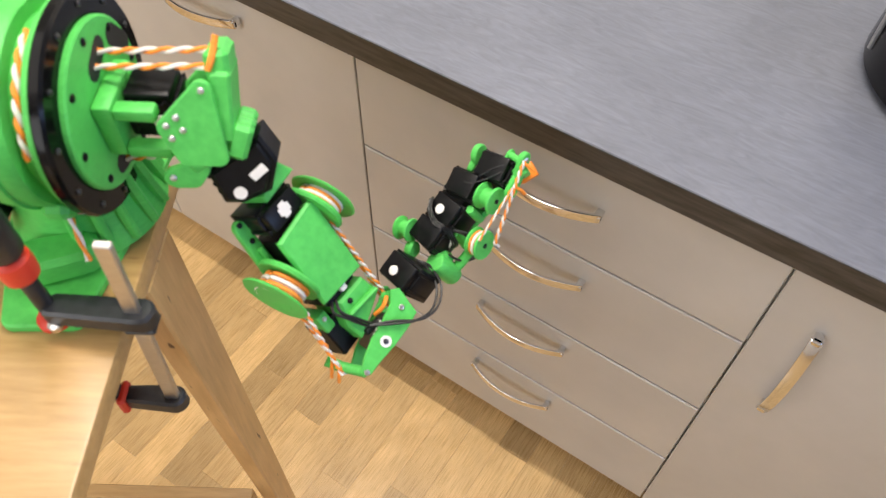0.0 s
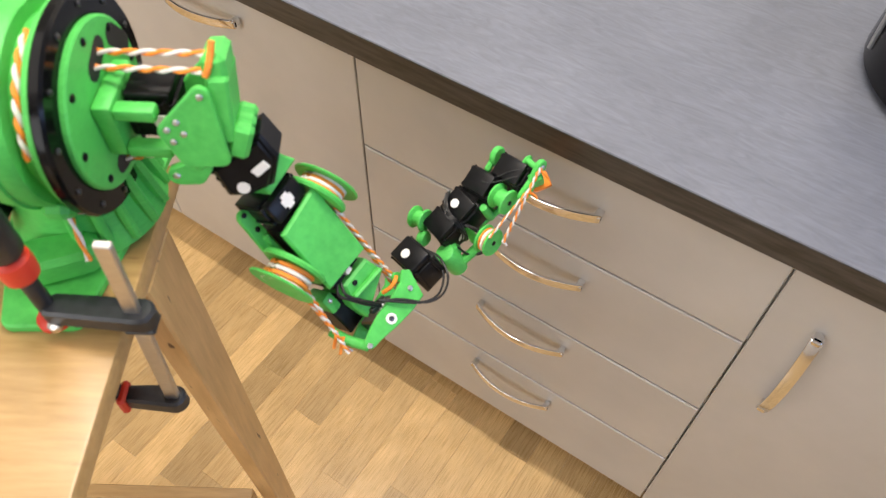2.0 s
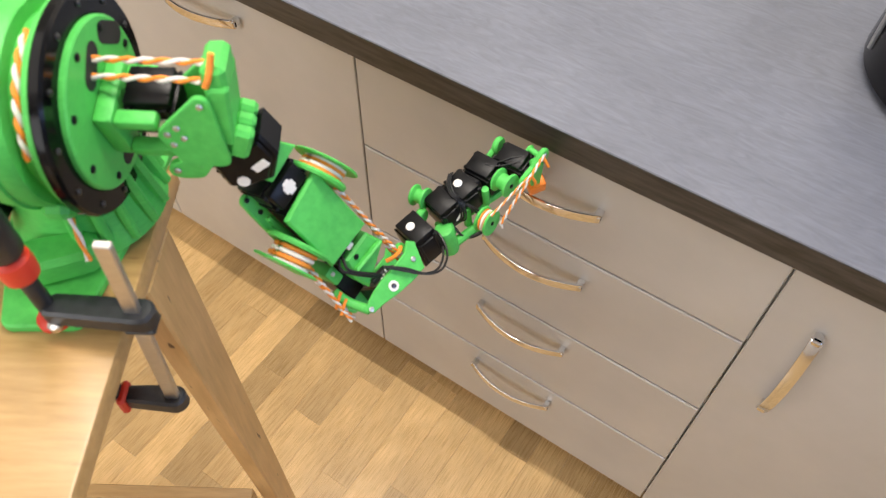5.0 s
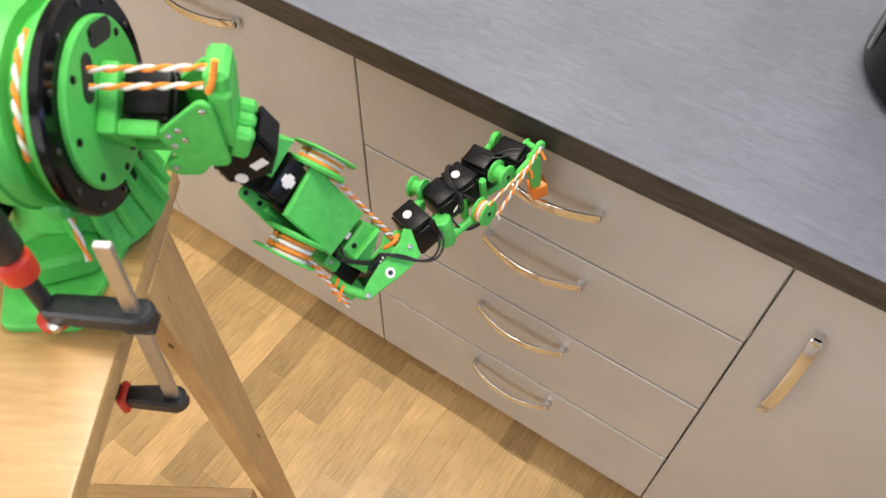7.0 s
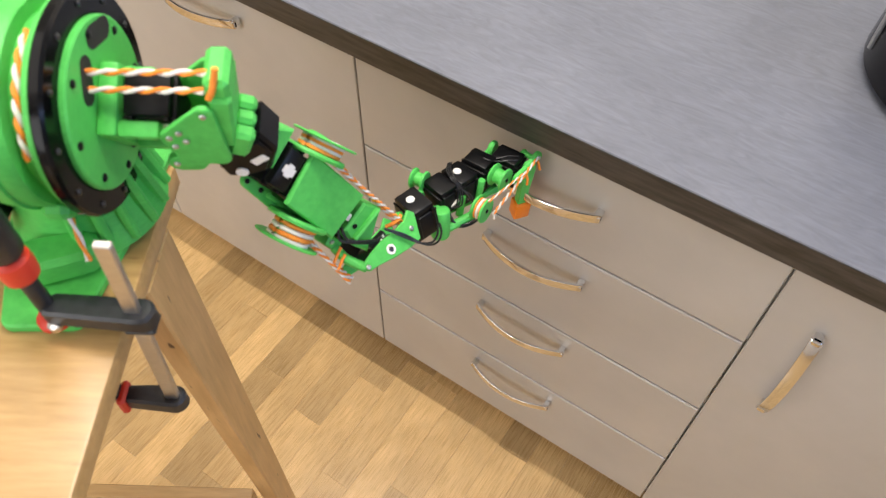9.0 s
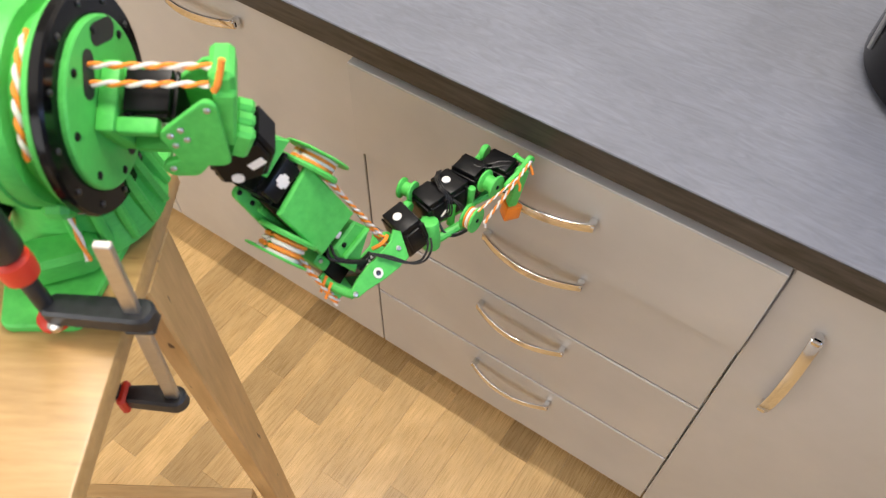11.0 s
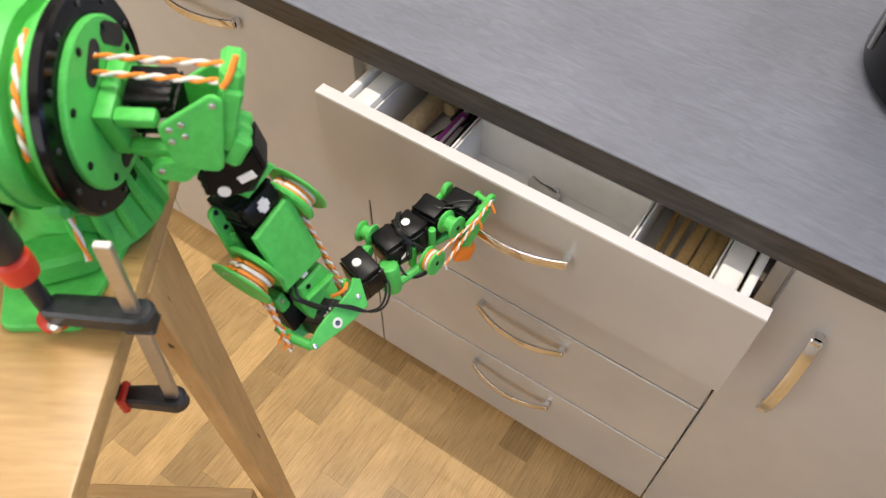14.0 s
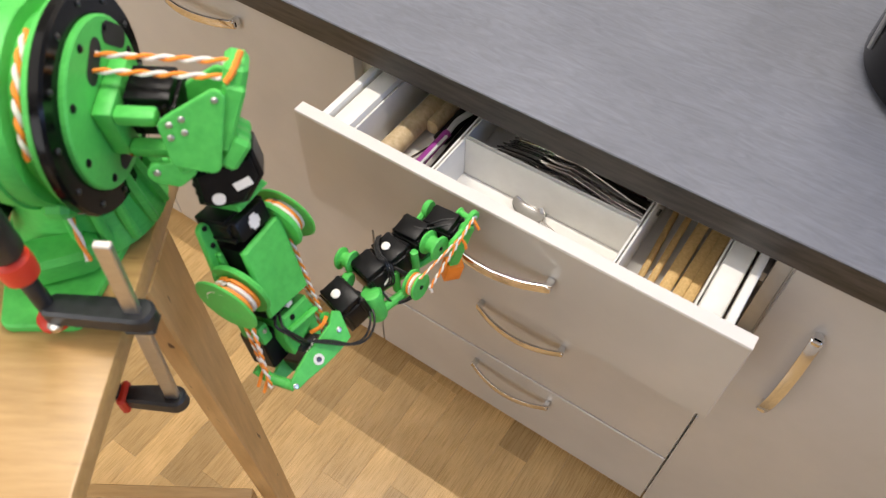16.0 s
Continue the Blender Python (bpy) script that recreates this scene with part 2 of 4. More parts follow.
def worktop():
    ob = thing("worktop", (0, 0, UNDER_Z), "grey wood-grain laminate worktop on the base cabinets", "worktop")
    d = TOP_Z - UNDER_Z
    part("top", box((-1.6, -0.0306, d - 0.0025), (2.2, 0.615, d), 0.0010), COUNTER, ob, "light grey wood-grain laminate surface")
    part("edge_band", box((-1.6, -0.0305, 0.0), (2.2, -0.012, d - 0.0026), 0.0004), COUNTER_EDGE, ob, "dark brown-grey edge band")
    part("core", box((-1.6, -0.0118, 0.001), (2.2, 0.612, d - 0.0034)), COUNTER_EDGE, ob)
    return ob


def bow_handle(parent, length=0.162, reach=0.035, height=0.0145, turn=None, at=(0, 0, 0)):
    """A bowed chrome bar on two square posts; it runs along x and bows towards -y."""
    m = Matrix.Translation(at) @ (turn or Matrix())
    h, n = length / 2, 22
    b = bmesh.new()
    rows = []
    for k in range(n + 1):
        x = -h + length * k / n
        y = -0.014 - (reach - 0.014) * (1 - (x / h) ** 2)
        rows.append([b.verts.new(v) for v in ((x, y, -height / 2), (x, y, height / 2), (x, y + 0.0045, height / 2), (x, y + 0.0045, -height / 2))])
    for p, q in zip(rows, rows[1:]):
        for k in range(4):
            b.faces.new((p[k], p[(k + 1) % 4], q[(k + 1) % 4], q[k]))
    b.faces.new(rows[0][::-1])
    b.faces.new(rows[-1])
    bmesh.ops.recalc_face_normals(b, faces=b.faces)
    bmesh.ops.bevel(b, geom=[e for e in b.edges if e.calc_face_angle(0) > 0.8], offset=0.0008, segments=2, profile=0.5, affect="EDGES")
    b.transform(m)
    bar = part("handle", b, CHROME, parent, "bowed polished chrome handle")
    for s in (-1, 1):
        b = box((s * (h - 0.005) - 0.005, -0.0165, -height / 2 + 0.002), (s * (h - 0.005) + 0.005, 0.0, height / 2 - 0.002), 0.0012)
        b.transform(m)
        part("post", b, CHROME, bar)
    return bar


def front_panel(parent, x0, x1, z0, z1, name="front"):
    p = part(name, box((x0, 0.0, z0), (x1, FRONT_T, z1), 0.0012), FRONT, parent, "glossy taupe lacquered front")
    return p


def carcass(x0, x1, name, label):
    ob = thing(name, ((x0 + x1) / 2, 0.3, 0), label, "cabinet", "base cabinets")
    h = (x1 - x0) / 2
    y0, y1 = FRONT_T + 0.003 - 0.3, 0.28
    for s in (-1, 1):
        part("side_panel", box((s * h - (0.018 if s > 0 else 0), y0, 0.08), (s * h + (0 if s > 0 else 0.018), y1, 0.879)), CARCASS, ob)
    part("bottom_panel", box((-h + 0.0185, y0, 0.08), (h - 0.0185, y1, 0.098)), CARCASS, ob)
    part("back_panel", box((-h + 0.0185, y1 - 0.01, 0.0985), (h - 0.0185, y1, 0.879)), CARCASS, ob)
    part("plinth", box((-h, -0.25, 0.001), (h, -0.235, 0.0795)), PLINTH, ob, "recessed plinth board")
    return ob


worktop()
drawer_unit = carcass(0, W0, "drawer_cabinet", "cream-sided base cabinet holding four glossy taupe drawers")
for s in (-1, 1):
    lo, hi = sorted((s * 0.2738, s * 0.2815))
    rail = part("slide_rail", box((lo, FRONT_T + 0.004 - 0.3, 0.775), (hi, 0.24, 0.792), 0.001), GREY_RAIL, drawer_unit, "grey metal drawer runner")
dish = carcass(-W0, -0.0005, "base_cabinet", "base cabinet with one tall glossy taupe front")
front_panel(dish, -0.2986, 0.2986, 0.082, 0.879, "door").location = (0, -0.3, 0)
bow_handle(dish, at=(0.009, -0.3, 0.812))
door_cab = carcass(W0 + 0.0005, 2 * W0, "base_cabinet", "base cabinet with a glossy taupe door and upright handle")
front_panel(door_cab, -0.2986, 0.2986, 0.082, 0.879, "door").location = (0, -0.3, 0)
bow_handle(door_cab, length=0.186, reach=0.034, turn=pose(0, 0, 0, 0, 90, 0), at=(-0.239, -0.3, 0.675))
far_left = carcass(-2 * W0, -W0 - 0.001, "base_cabinet", "base cabinet with one tall glossy taupe front")
front_panel(far_left, -0.298, 0.298, 0.082, 0.879, "door").location = (0, -0.3, 0)

for z0, zh in ((0.08, 0.236), (0.28, 0.441), (0.48, 0.634)):
    dr = thing("drawer", (0.3, 0, z0), "closed glossy taupe drawer with a bowed chrome handle", "drawer", "lower drawers")
    front_panel(dr, -0.2986, 0.2986, 0.0018, 0.1945)
    # Pale colour stands in for light caught by the bevel along the gap.
    part("top_edge", box((-0.2985, 0.0003, 0.1948), (0.2985, 0.0040, 0.1974), 0.0005), BEVEL_GLINT, dr, "pale strip along the top of the front")
    part("box_side", box((-0.255, FRONT_T + 0.0005, 0.03), (-0.24, 0.5, 0.13)), DRAWER_WHITE, dr)
    part("box_side", box((0.24, FRONT_T + 0.0005, 0.03), (0.255, 0.5, 0.13)), DRAWER_WHITE, dr)
    part("box_bottom", box((-0.2395, FRONT_T + 0.0005, 0.03), (0.2395, 0.5, 0.04)), DRAWER_WHITE, dr)
    bow_handle(dr, at=(0.004, 0, zh - z0))

# the drawer that is pulled open, its space starts at its front's lower middle
DRAWER_AT = (0.3, 0.0, 0.68)


def cutlery_drawer():
    ob = thing("drawer", DRAWER_AT, "glossy taupe cutlery drawer with white sides and chrome handle, pulled open", "drawer")
    part("front", box((-0.2986, 0.0, 0.0015), (0.2986, FRONT_T, 0.1685), 0.001), FRONT, ob, "glossy taupe lacquered front")
    part("top_edge", box((-0.2984, 0.0006, 0.1687), (0.2984, FRONT_T - 0.0003, 0.1699), 0.0003), EDGE_WHITE, ob, "pale strip along the top of the front")
    y1 = 0.49
    part("bottom", box((-0.256, FRONT_T + 0.0005, 0.055), (0.256, y1, 0.066)), DRAWER_WHITE, ob)
    for s in (-1, 1):
        lo, hi = sorted((s * 0.273, s * 0.2625))
        part("outer_side", box((lo, FRONT_T + 0.0005, 0.055), (hi, y1, 0.163), 0.003, seg=2), DRAWER_WHITE, ob)
        lo, hi = sorted((s * 0.2590, s * 0.232))
        part("inner_side", box((lo, FRONT_T + 0.0005, 0.0665), (hi, y1, 0.158), 0.004, seg=2), DRAWER_WHITE, ob)
    part("back", box((-0.231, y1 - 0.014, 0.0665), (0.231, y1, 0.15)), DRAWER_WHITE, ob)
    bow_handle(ob, at=(0.003, 0, 0.108))
    return ob


def tray(name, x0, x1, y0, y1, z0, z1, label, floor_z=0.003):
    """A white open box with thin, slightly sloping walls."""
    ob = thing(name, (DRAWER_AT[0] + (x0 + x1) / 2, (y0 + y1) / 2, DRAWER_AT[2] + z0), label, "cutlery tray", "cutlery trays in the drawer")
    hx, hy, h, t = (x1 - x0) / 2, (y1 - y0) / 2, z1 - z0, 0.003
    part("bottom", box((-hx + 0.0005, -hy + 0.0005, 0), (hx - 0.0005, hy - 0.0005, floor_z)), DRAWER_WHITE, ob)
    for sx in (-1, 1):
        lo, hi = sorted((sx * hx, sx * (hx - t)))
        part("wall", box((lo, -hy, floor_z), (hi, hy, h), 0.0008), DRAWER_WHITE, ob)
        lo, hi = sorted((sx * hy, sx * (hy - t)))
        part("wall", box((-hx + t, lo, floor_z), (hx - t, hi, h - 0.0002), 0.0006), DRAWER_WHITE, ob)
    return ob


BAMBOO = random_tint(grain(mat("bamboo_wood", (0.6, 0.4, 0.16), 0.5), 40, (0.52, 0.33, 0.12), (0.68, 0.48, 0.22), stretch=(6, 0.6, 6), bump=0.1), 0.2)
PALE_WOOD = grain(mat("worn_pale_wood", (0.6, 0.46, 0.28), 0.55), 30, (0.48, 0.35, 0.19), (0.66, 0.52, 0.33), stretch=(5, 0.6, 5), bump=0.15)
LACQUER = mat("dark_red_lacquer", (0.055, 0.008, 0.006), 0.15)
GOLD = mat("gold_print", (0.6, 0.42, 0.16), 0.4, 0.6)
CUTLERY = mat("polished_cutlery_steel", (0.72, 0.7, 0.67), 0.2, 1.0)
PURPLE = mat("purple_handle_plastic", (0.3, 0.05, 0.28), 0.35)
BLACK_HANDLE = mat("black_handle_plastic", (0.012, 0.012, 0.013), 0.3)
GREY_PLASTIC = mat("pale_grey_plastic", (0.6, 0.6, 0.62), 0.4)


def in_drawer(x, y, z):
    return (x, y, DRAWER_AT[2] + z)


def stick(name, a, b, r0, r1, material, label, category, group, flat=1.0, end=None):
    """A tapered stick lying from a to b (drawer space, x from the room)."""
    a, b = Vector(in_drawer(*a)), Vector(in_drawer(*b))
    d = b - a
    m = Matrix.Translation(a) @ d.to_track_quat("Z", "Y").to_matrix().to_4x4()
    ob = thing(name, label=label, category=category, group=group, m=m)
    L = d.length
    bm = lathe([(r0 * 0.5, 0), (r0 * 0.95, r0 * 0.3), (r0, r0), (r0 * 0.98, L * 0.3), ((r0 + r1) / 2, L * 0.6), (r1, L * 0.97), (r1 * 0.5, L)], Matrix.Diagonal((1, flat, 1, 1)), 12)
    part("shaft", bm, material, ob)
    if end:
        part("end_cap", lathe([(r0 * 0.6, -0.001), (r0 * 1.02, 0.001), (r0 * 1.02, end[1])], Matrix.Diagonal((1, flat, 1, 1)), 12), end[0], ob)
    return ob


def fork(at, turn, label):
    ob = thing("fork", label=label, category="fork", group="forks in the drawer", m=Matrix.Translation(in_drawer(*at)) @ pose(0, 0, 0, turn[0], turn[1], turn[2]))
    line = lambda x: 0.009 * math.sin(x * 26) if x < 0.06 else 0.009 * math.sin(0.06 * 26) * max(-0.6, 1 - (x - 0.06) / 0.06)
    b = bmesh.new()
    rows = []
    for k in range(25):
        x = 0.048 + 0.147 * k / 24
        w = 0.011 if k < 3 else 0.0028 + 0.0035 * (k / 24) ** 2
        if 3 <= k < 6:
            w = 0.011 - 0.0075 * (k - 2) / 4
        z = line(x)
        rows.append([b.verts.new(v) for v in ((x, -w, z), (x, w, z), (x, w, z + 0.0022), (x, -w, z + 0.0022))])
    for p, q in zip(rows, rows[1:]):
        for k in range(4):
            b.faces.new((p[k], p[(k + 1) % 4], q[(k + 1) % 4], q[k]))
    b.faces.new(rows[0][::-1])
    b.faces.new(rows[-1])
    part("stem", b, CUTLERY, ob)
    for i in range(4):
        y = -0.0092 + 0.0061 * i
        part("tine", tube([(0.0 + 0.05 * k / 8, y, line(0.05 * k / 8) + 0.001) for k in range(9)], 0.0014, 6), CUTLERY, ob)
    return ob


def spoon(at, turn, label):
    ob = thing("spoon", label=label, category="spoon", m=Matrix.Translation(in_drawer(*at)) @ pose(0, 0, 0, *turn))
    b = lathe([(0.001, 0.0), (0.008, 0.0006), (0.013, 0.0026), (0.0165, 0.0062), (0.0172, 0.0085), (0.0165, 0.0088), (0.0155, 0.0072), (0.012, 0.0040), (0.007, 0.0018), (0.001, 0.0013)], Matrix.Diagonal((1.5, 1, 1, 1)), 32)
    part("bowl", b, CUTLERY, ob)
    part("stem", tube([(0.026, 0, 0.0095), (0.05, 0, 0.013), (0.09, 0, 0.010), (0.13, 0, 0.006)], 0.0024, 8), CUTLERY, ob)
    return ob


IN_DRAWER = []
IN_DRAWER.append(cutlery_drawer())
TZ = 0.0665
IN_DRAWER.append(tray("cutlery_tray", -0.108, 0.134, 0.0195, 0.099, TZ, 0.150, "white plastic front tray with one steel spoon", 0.020))
IN_DRAWER.append(tray("cutlery_tray", -0.108, 0.134, 0.1005, 0.235, TZ, 0.150, "white plastic tray holding forks and chopsticks", 0.034))
IN_DRAWER.append(tray("cutlery_tray", 0.1355, 0.2305, 0.0195, 0.33, TZ, 0.150, "white plastic tray holding wooden sticks and spatulas", 0.02))
IN_DRAWER.append(tray("cutlery_tray", -0.2305, -0.1095, 0.0195, 0.33, TZ, 0.150, "white plastic tray holding wooden and plastic handles", 0.02))
FZ = TZ + 0.0032
for i in range(7):
    IN_DRAWER.append(fork((0.218 + 0.005 * i, 0.114 + 0.0062 * i, FZ + 0.050 + 0.003 * i), (6 * (i % 3) - 4, 2.5, -1.5 + 1.6 * (i % 3)), "polished steel table fork lying in a pile"))
for i in range(6):
    y = 0.172 + 0.0095 * (i % 4) + 0.004 * (i // 4)
    a, b = (0.204 + 0.006 * (i % 2), y + 0.018, FZ + 0.038 + 0.008 * (i // 4)), (0.418, y - 0.002 * i, FZ + 0.036 + 0.007 * (i // 4))
    c = stick("chopstick", a, b, 0.0042, 0.0018, LACQUER, "dark red lacquered chopstick with gold printed end", "chopstick", "chopsticks in the drawer")
    for j in range(3):
        part("gold_band", rod((0, 0, 0.016 + 0.011 * j), (0, 0, 0.021 + 0.011 * j), 0.0044, 10), GOLD, c, "gold printed band")
    IN_DRAWER.append(c)
IN_DRAWER.append(spoon((0.299, 0.085, TZ + 0.0202), (0, 0, -22), "polished steel tablespoon lying in the white tray"))
for i, (xa, ya, xb, yb, r) in enumerate(((0.461, 0.045, 0.449, 0.30, 0.0042), (0.473, 0.05, 0.470, 0.30, 0.0045), (0.490, 0.042, 0.492, 0.31, 0.0075), (0.506, 0.055, 0.510, 0.30, 0.0065), (0.517, 0.045, 0.522, 0.32, 0.0075))):
    flat = 0.45 if r > 0.006 else 1.0
    IN_DRAWER.append(stick("wooden_stick", (xa, ya, FZ + 0.030 + 0.004 * (i % 2)), (xb, yb, FZ + 0.027 + 0.004 * (i % 3)), r, r * 0.8, BAMBOO, "pale bamboo cooking stick lying in the tray", "wooden stick", "wooden sticks in the drawer", flat))
IN_DRAWER.append(stick("pastry_roller", (0.102, 0.035, FZ + 0.036), (0.104, 0.25, FZ + 0.035), 0.0155, 0.0145, PALE_WOOD, "worn pale wooden roller handle lying in the tray", "kitchen tool", ""))
IN_DRAWER.append(stick("wooden_spoon", (0.123, 0.122, FZ + 0.034), (0.122, 0.27, FZ + 0.032), 0.0115, 0.0105, PALE_WOOD, "pale wooden tool handle lying beside the roller", "kitchen tool", ""))
IN_DRAWER.append(stick("peeler", (0.150, 0.032, FZ + 0.040), (0.151, 0.125, FZ + 0.042), 0.0066, 0.006, PURPLE, "purple and grey plastic peeler handle", "kitchen tool", "", end=(GREY_PLASTIC, 0.02)))
for xa, ya, xb, yb in ((0.172, 0.03, 0.160, 0.24), (0.142, 0.115, 0.140, 0.30), (0.182, 0.11, 0.176, 0.31)):
    IN_DRAWER.append(stick("knife_handle", (xa, ya, FZ + 0.027), (xb, yb, FZ + 0.026), 0.0115, 0.0105, BLACK_HANDLE, "black plastic kitchen knife handle in the tray", "knife", "knives in the drawer", 0.6))
peeler = IN_DRAWER[-4]
part("grey_neck", tube(curve_through([(0, 0, 0.09), (0.001, 0.001, 0.115), (-0.006, 0.002, 0.14), (-0.008, 0.001, 0.165), (-0.004, 0, 0.185)], 20), 0.0042, 8), GREY_PLASTIC, peeler, "bent pale grey neck")
part("white_stripe", tube([(-0.0042, 0.0042, 0.006 + 0.004 * k) for k in range(20)], 0.0024, 6), GREY_PLASTIC, peeler, "pale stripe along the handle")
IN_DRAWER.append(stick("whisk", (0.118, 0.042, FZ + 0.022), (0.135, 0.10, FZ + 0.024), 0.0022, 0.002, CUTLERY, "thin steel tool stem lying in the tray", "kitchen tool", ""))


# ---------- the black appliance on the worktop ----------
def appliance():
    ob = thing("coffee_maker", (0.694, 0.303, TOP_Z), "black plastic coffee maker with rounded base on the worktop", "coffee maker")
    part("foot", lathe([(0.128, 0.0), (0.130, 0.001), (0.130, 0.005), (0.128, 0.006)], Matrix(), 64), mat("dark_foot_plastic", (0.03, 0.03, 0.032), 0.4), ob)
    part("body", lathe([(0.136, 0.0065), (0.143, 0.014), (0.141, 0.06), (0.137, 0.12), (0.124, 0.2), (0.115, 0.23), (0.06, 0.245)], Matrix(), 48), mat("gloss_black_plastic", (0.004, 0.004, 0.005), 0.15, Specular_IOR_Level=0.3), ob, "glossy black body")
    part("rib", tube([(-0.136, -0.045, 0.03), (-0.136, -0.045, 0.08), (-0.133, -0.045, 0.14)], 0.003), mat("grey_trim", (0.18, 0.18, 0.19), 0.3), ob, "grey upright trim")
    return ob


appliance()

# ---------- the wooden stand ----------
STAND_TURN, STAND_AT = 32.5, (0.046, -0.325)
TABLE_Z = 0.86
# bench, robot and clamp are together shrunk towards the camera to fit its view
VIEW_SCALE, VIEW_SHIFT = 0.86, (0.0761, -0.0843, 0.2138)
# the legs are lengthened again to reach the floor
LEG_FOOT = -VIEW_SHIFT[2] / VIEW_SCALE


def shrunk_to_view(m):
    return Matrix.Translation(VIEW_SHIFT) @ Matrix.Scale(VIEW_SCALE, 4) @ m


def wooden_stand():
    ob = thing("wooden_table", m=shrunk_to_view(pose(*STAND_AT, 0, 0, 0, STAND_TURN)), label="high varnished pine table with broad tapering legs", category="table")
    x1 = -0.05
    part("tabletop", box((x1 - 0.52, -0.62, TABLE_Z - 0.03), (x1, 0.088, TABLE_Z), 0.003, seg=2), PINE, ob, "varnished pine board top")
    for x, y in ((x1 - 0.032, -0.07), (x1 - 0.50, -0.07), (x1 - 0.032, -0.58), (x1 - 0.50, -0.58)):
        b = box((x, y, LEG_FOOT), (x + 0.032, y + 0.092, TABLE_Z - 0.0302), 0.003)
        for v in b.verts:
            down = (TABLE_Z - v.co.z) / (TABLE_Z - LEG_FOOT)
            v.co.y += down * (0.056 if v.co.y < y + 0.046 else 0.012)
        part("leg", b, PINE_UP, ob, "broad pine leg tapering to its foot")
    part("stretcher", box((x1 - 0.4675, -0.06, 0.05), (x1 - 0.0325, -0.035, 0.10), 0.002), PINE, ob, "low cross rail")
    part("stretcher", box((x1 - 0.4675, -0.57, 0.10), (x1 - 0.0325, -0.545, 0.15), 0.002), PINE, ob, "low cross rail")
    return ob


PINE_UP = grain(mat("varnished_pine_upright", (0.5, 0.31, 0.14), 0.4), 12, (0.50, 0.29, 0.105), (0.66, 0.42, 0.175), stretch=(7, 7, 0.8), bump=0.06, rough=(0.3, 0.45), second=(5, 0.1))
flecks(PINE_UP, 22, (3.0, 3.0, 0.7), 0.69, (0.09, 0.035, 0.01))
flecks(PINE, 16, (0.8, 2.5, 2.5), 0.70, (0.22, 0.10, 0.03))
wooden_stand()

# ---------- the floor ----------
floor = slab("floor", (-2.2, -2.6, -0.05), (2.6, 0.62, -0.0035), mat("floor_joint", (0.16, 0.095, 0.04), 0.6), "oak strip parquet floor")

# ---------- the clamp ----------
def bar_clamp():
    ob = thing("bar_clamp", m=shrunk_to_view(pose(*STAND_AT, TABLE_Z, 0, 0, STAND_TURN)), label="black and red steel bar clamp gripping the table edge", category="clamp")
    n, t = -0.024, -0.133
    b = box((-0.0078, -0.004, -0.152), (0.0078, 0.004, 0.152), 0.0012)
    b.transform(pose(-0.0295, t, -0.002, 0, 4.3, 0))
    part("bar", b, BAR_STEEL, ob, "straight bare steel bar")
    b = plate([(n + 0.004, t, 0.0145), (-0.075, t + 0.001, 0.011), (-0.105, t + 0.004, 0.012)], 0.022, 0.044, bevel=0.003)
    arm = part("sliding_arm", b, CLAMP_BLACK, ob, "black cast sliding arm")
    part("arm_sleeve", box((n - 0.015, t - 0.012, 0.0155), (n + 0.015, t + 0.012, 0.0215), 0.002), CLAMP_BLACK, arm)
    sp = part("spindle", rod((-0.112, t + 0.006, 0.016), (-0.112, t + 0.006, 0.090), 0.0085, 16, bevel=0.001), CLAMP_BLACK, ob)
    part("pressure_pad", lathe([(0.012, 0.0115), (0.017, 0.013), (0.017, 0.018), (0.010, 0.021)], Matrix.Translation((-0.112, t + 0.006, 0)), 24), CLAMP_RED, ob, "red plastic pressure pad")
    part("pad_stud", lathe([(0.007, 0.018), (0.007, 0.023), (0.004, 0.025)], Matrix.Translation((-0.106, t - 0.006, 0)), 16), CHROME, ob)
    part("collar", lathe([(0.011, 0.086), (0.0165, 0.092), (0.0175, 0.106), (0.0165, 0.116), (0.012, 0.12)], Matrix.Translation((-0.112, t + 0.006, 0)), 24), CLAMP_RED, ob, "red plastic collar")
    part("grip", lathe([(0.012, 0.1205), (0.017, 0.128), (0.0175, 0.17), (0.0165, 0.205), (0.01, 0.212)], Matrix.Translation((-0.112, t + 0.006, 0)), 24), CLAMP_BLACK, ob, "black ribbed grip")
    j = part("lower_jaw", plate([(-0.039, t, 0.0135), (-0.100, t + 0.002, 0.010)], -0.166, -0.144, bevel=0.003), CLAMP_BLACK, ob, "black cast lower jaw")
    part("jaw_neck", box((-0.118, t - 0.008, -0.1435), (-0.100, t + 0.011, -0.0365), 0.002), CLAMP_BLACK, j)
    part("jaw_pad", box((-0.121, t - 0.013, -0.0362), (-0.094, t + 0.015, -0.0305), 0.002), CLAMP_RED, ob, "red plastic jaw pad")
    part("jaw_sleeve", box((-0.102, t - 0.014, -0.169), (-0.092, t + 0.016, -0.140), 0.003), CLAMP_RED, j, "red plastic sleeve")
    return ob


bar_clamp()

# ---------- the robot arm ----------
SHOULDER, AXIS_TURN = (0.0558, -0.3070, 1.0202), 31.6
# joint centres, each in the space of the link before it
ARM_AT, UPPER_AT, ELBOW_AT, FORE_AT = (0.0058, -0.0055, 0.1681), (0.0086, -0.0081, -0.0083), (0.3086, -0.0009, 0.0015), (0.1734, 0.0074, 0.0181)
robot = thing("robot_arm", m=shrunk_to_view(pose(*SHOULDER[:2], TABLE_Z, 0, 0, AXIS_TURN)), label="green printed robot arm with black servos and orange cords", category="robot")
SH = SHOULDER[2] - TABLE_Z
ACROSS = pose(0, 0, 0, 0, 90, 0)
UPSIDE = pose(0, 0, 0, -90, 0, 0)
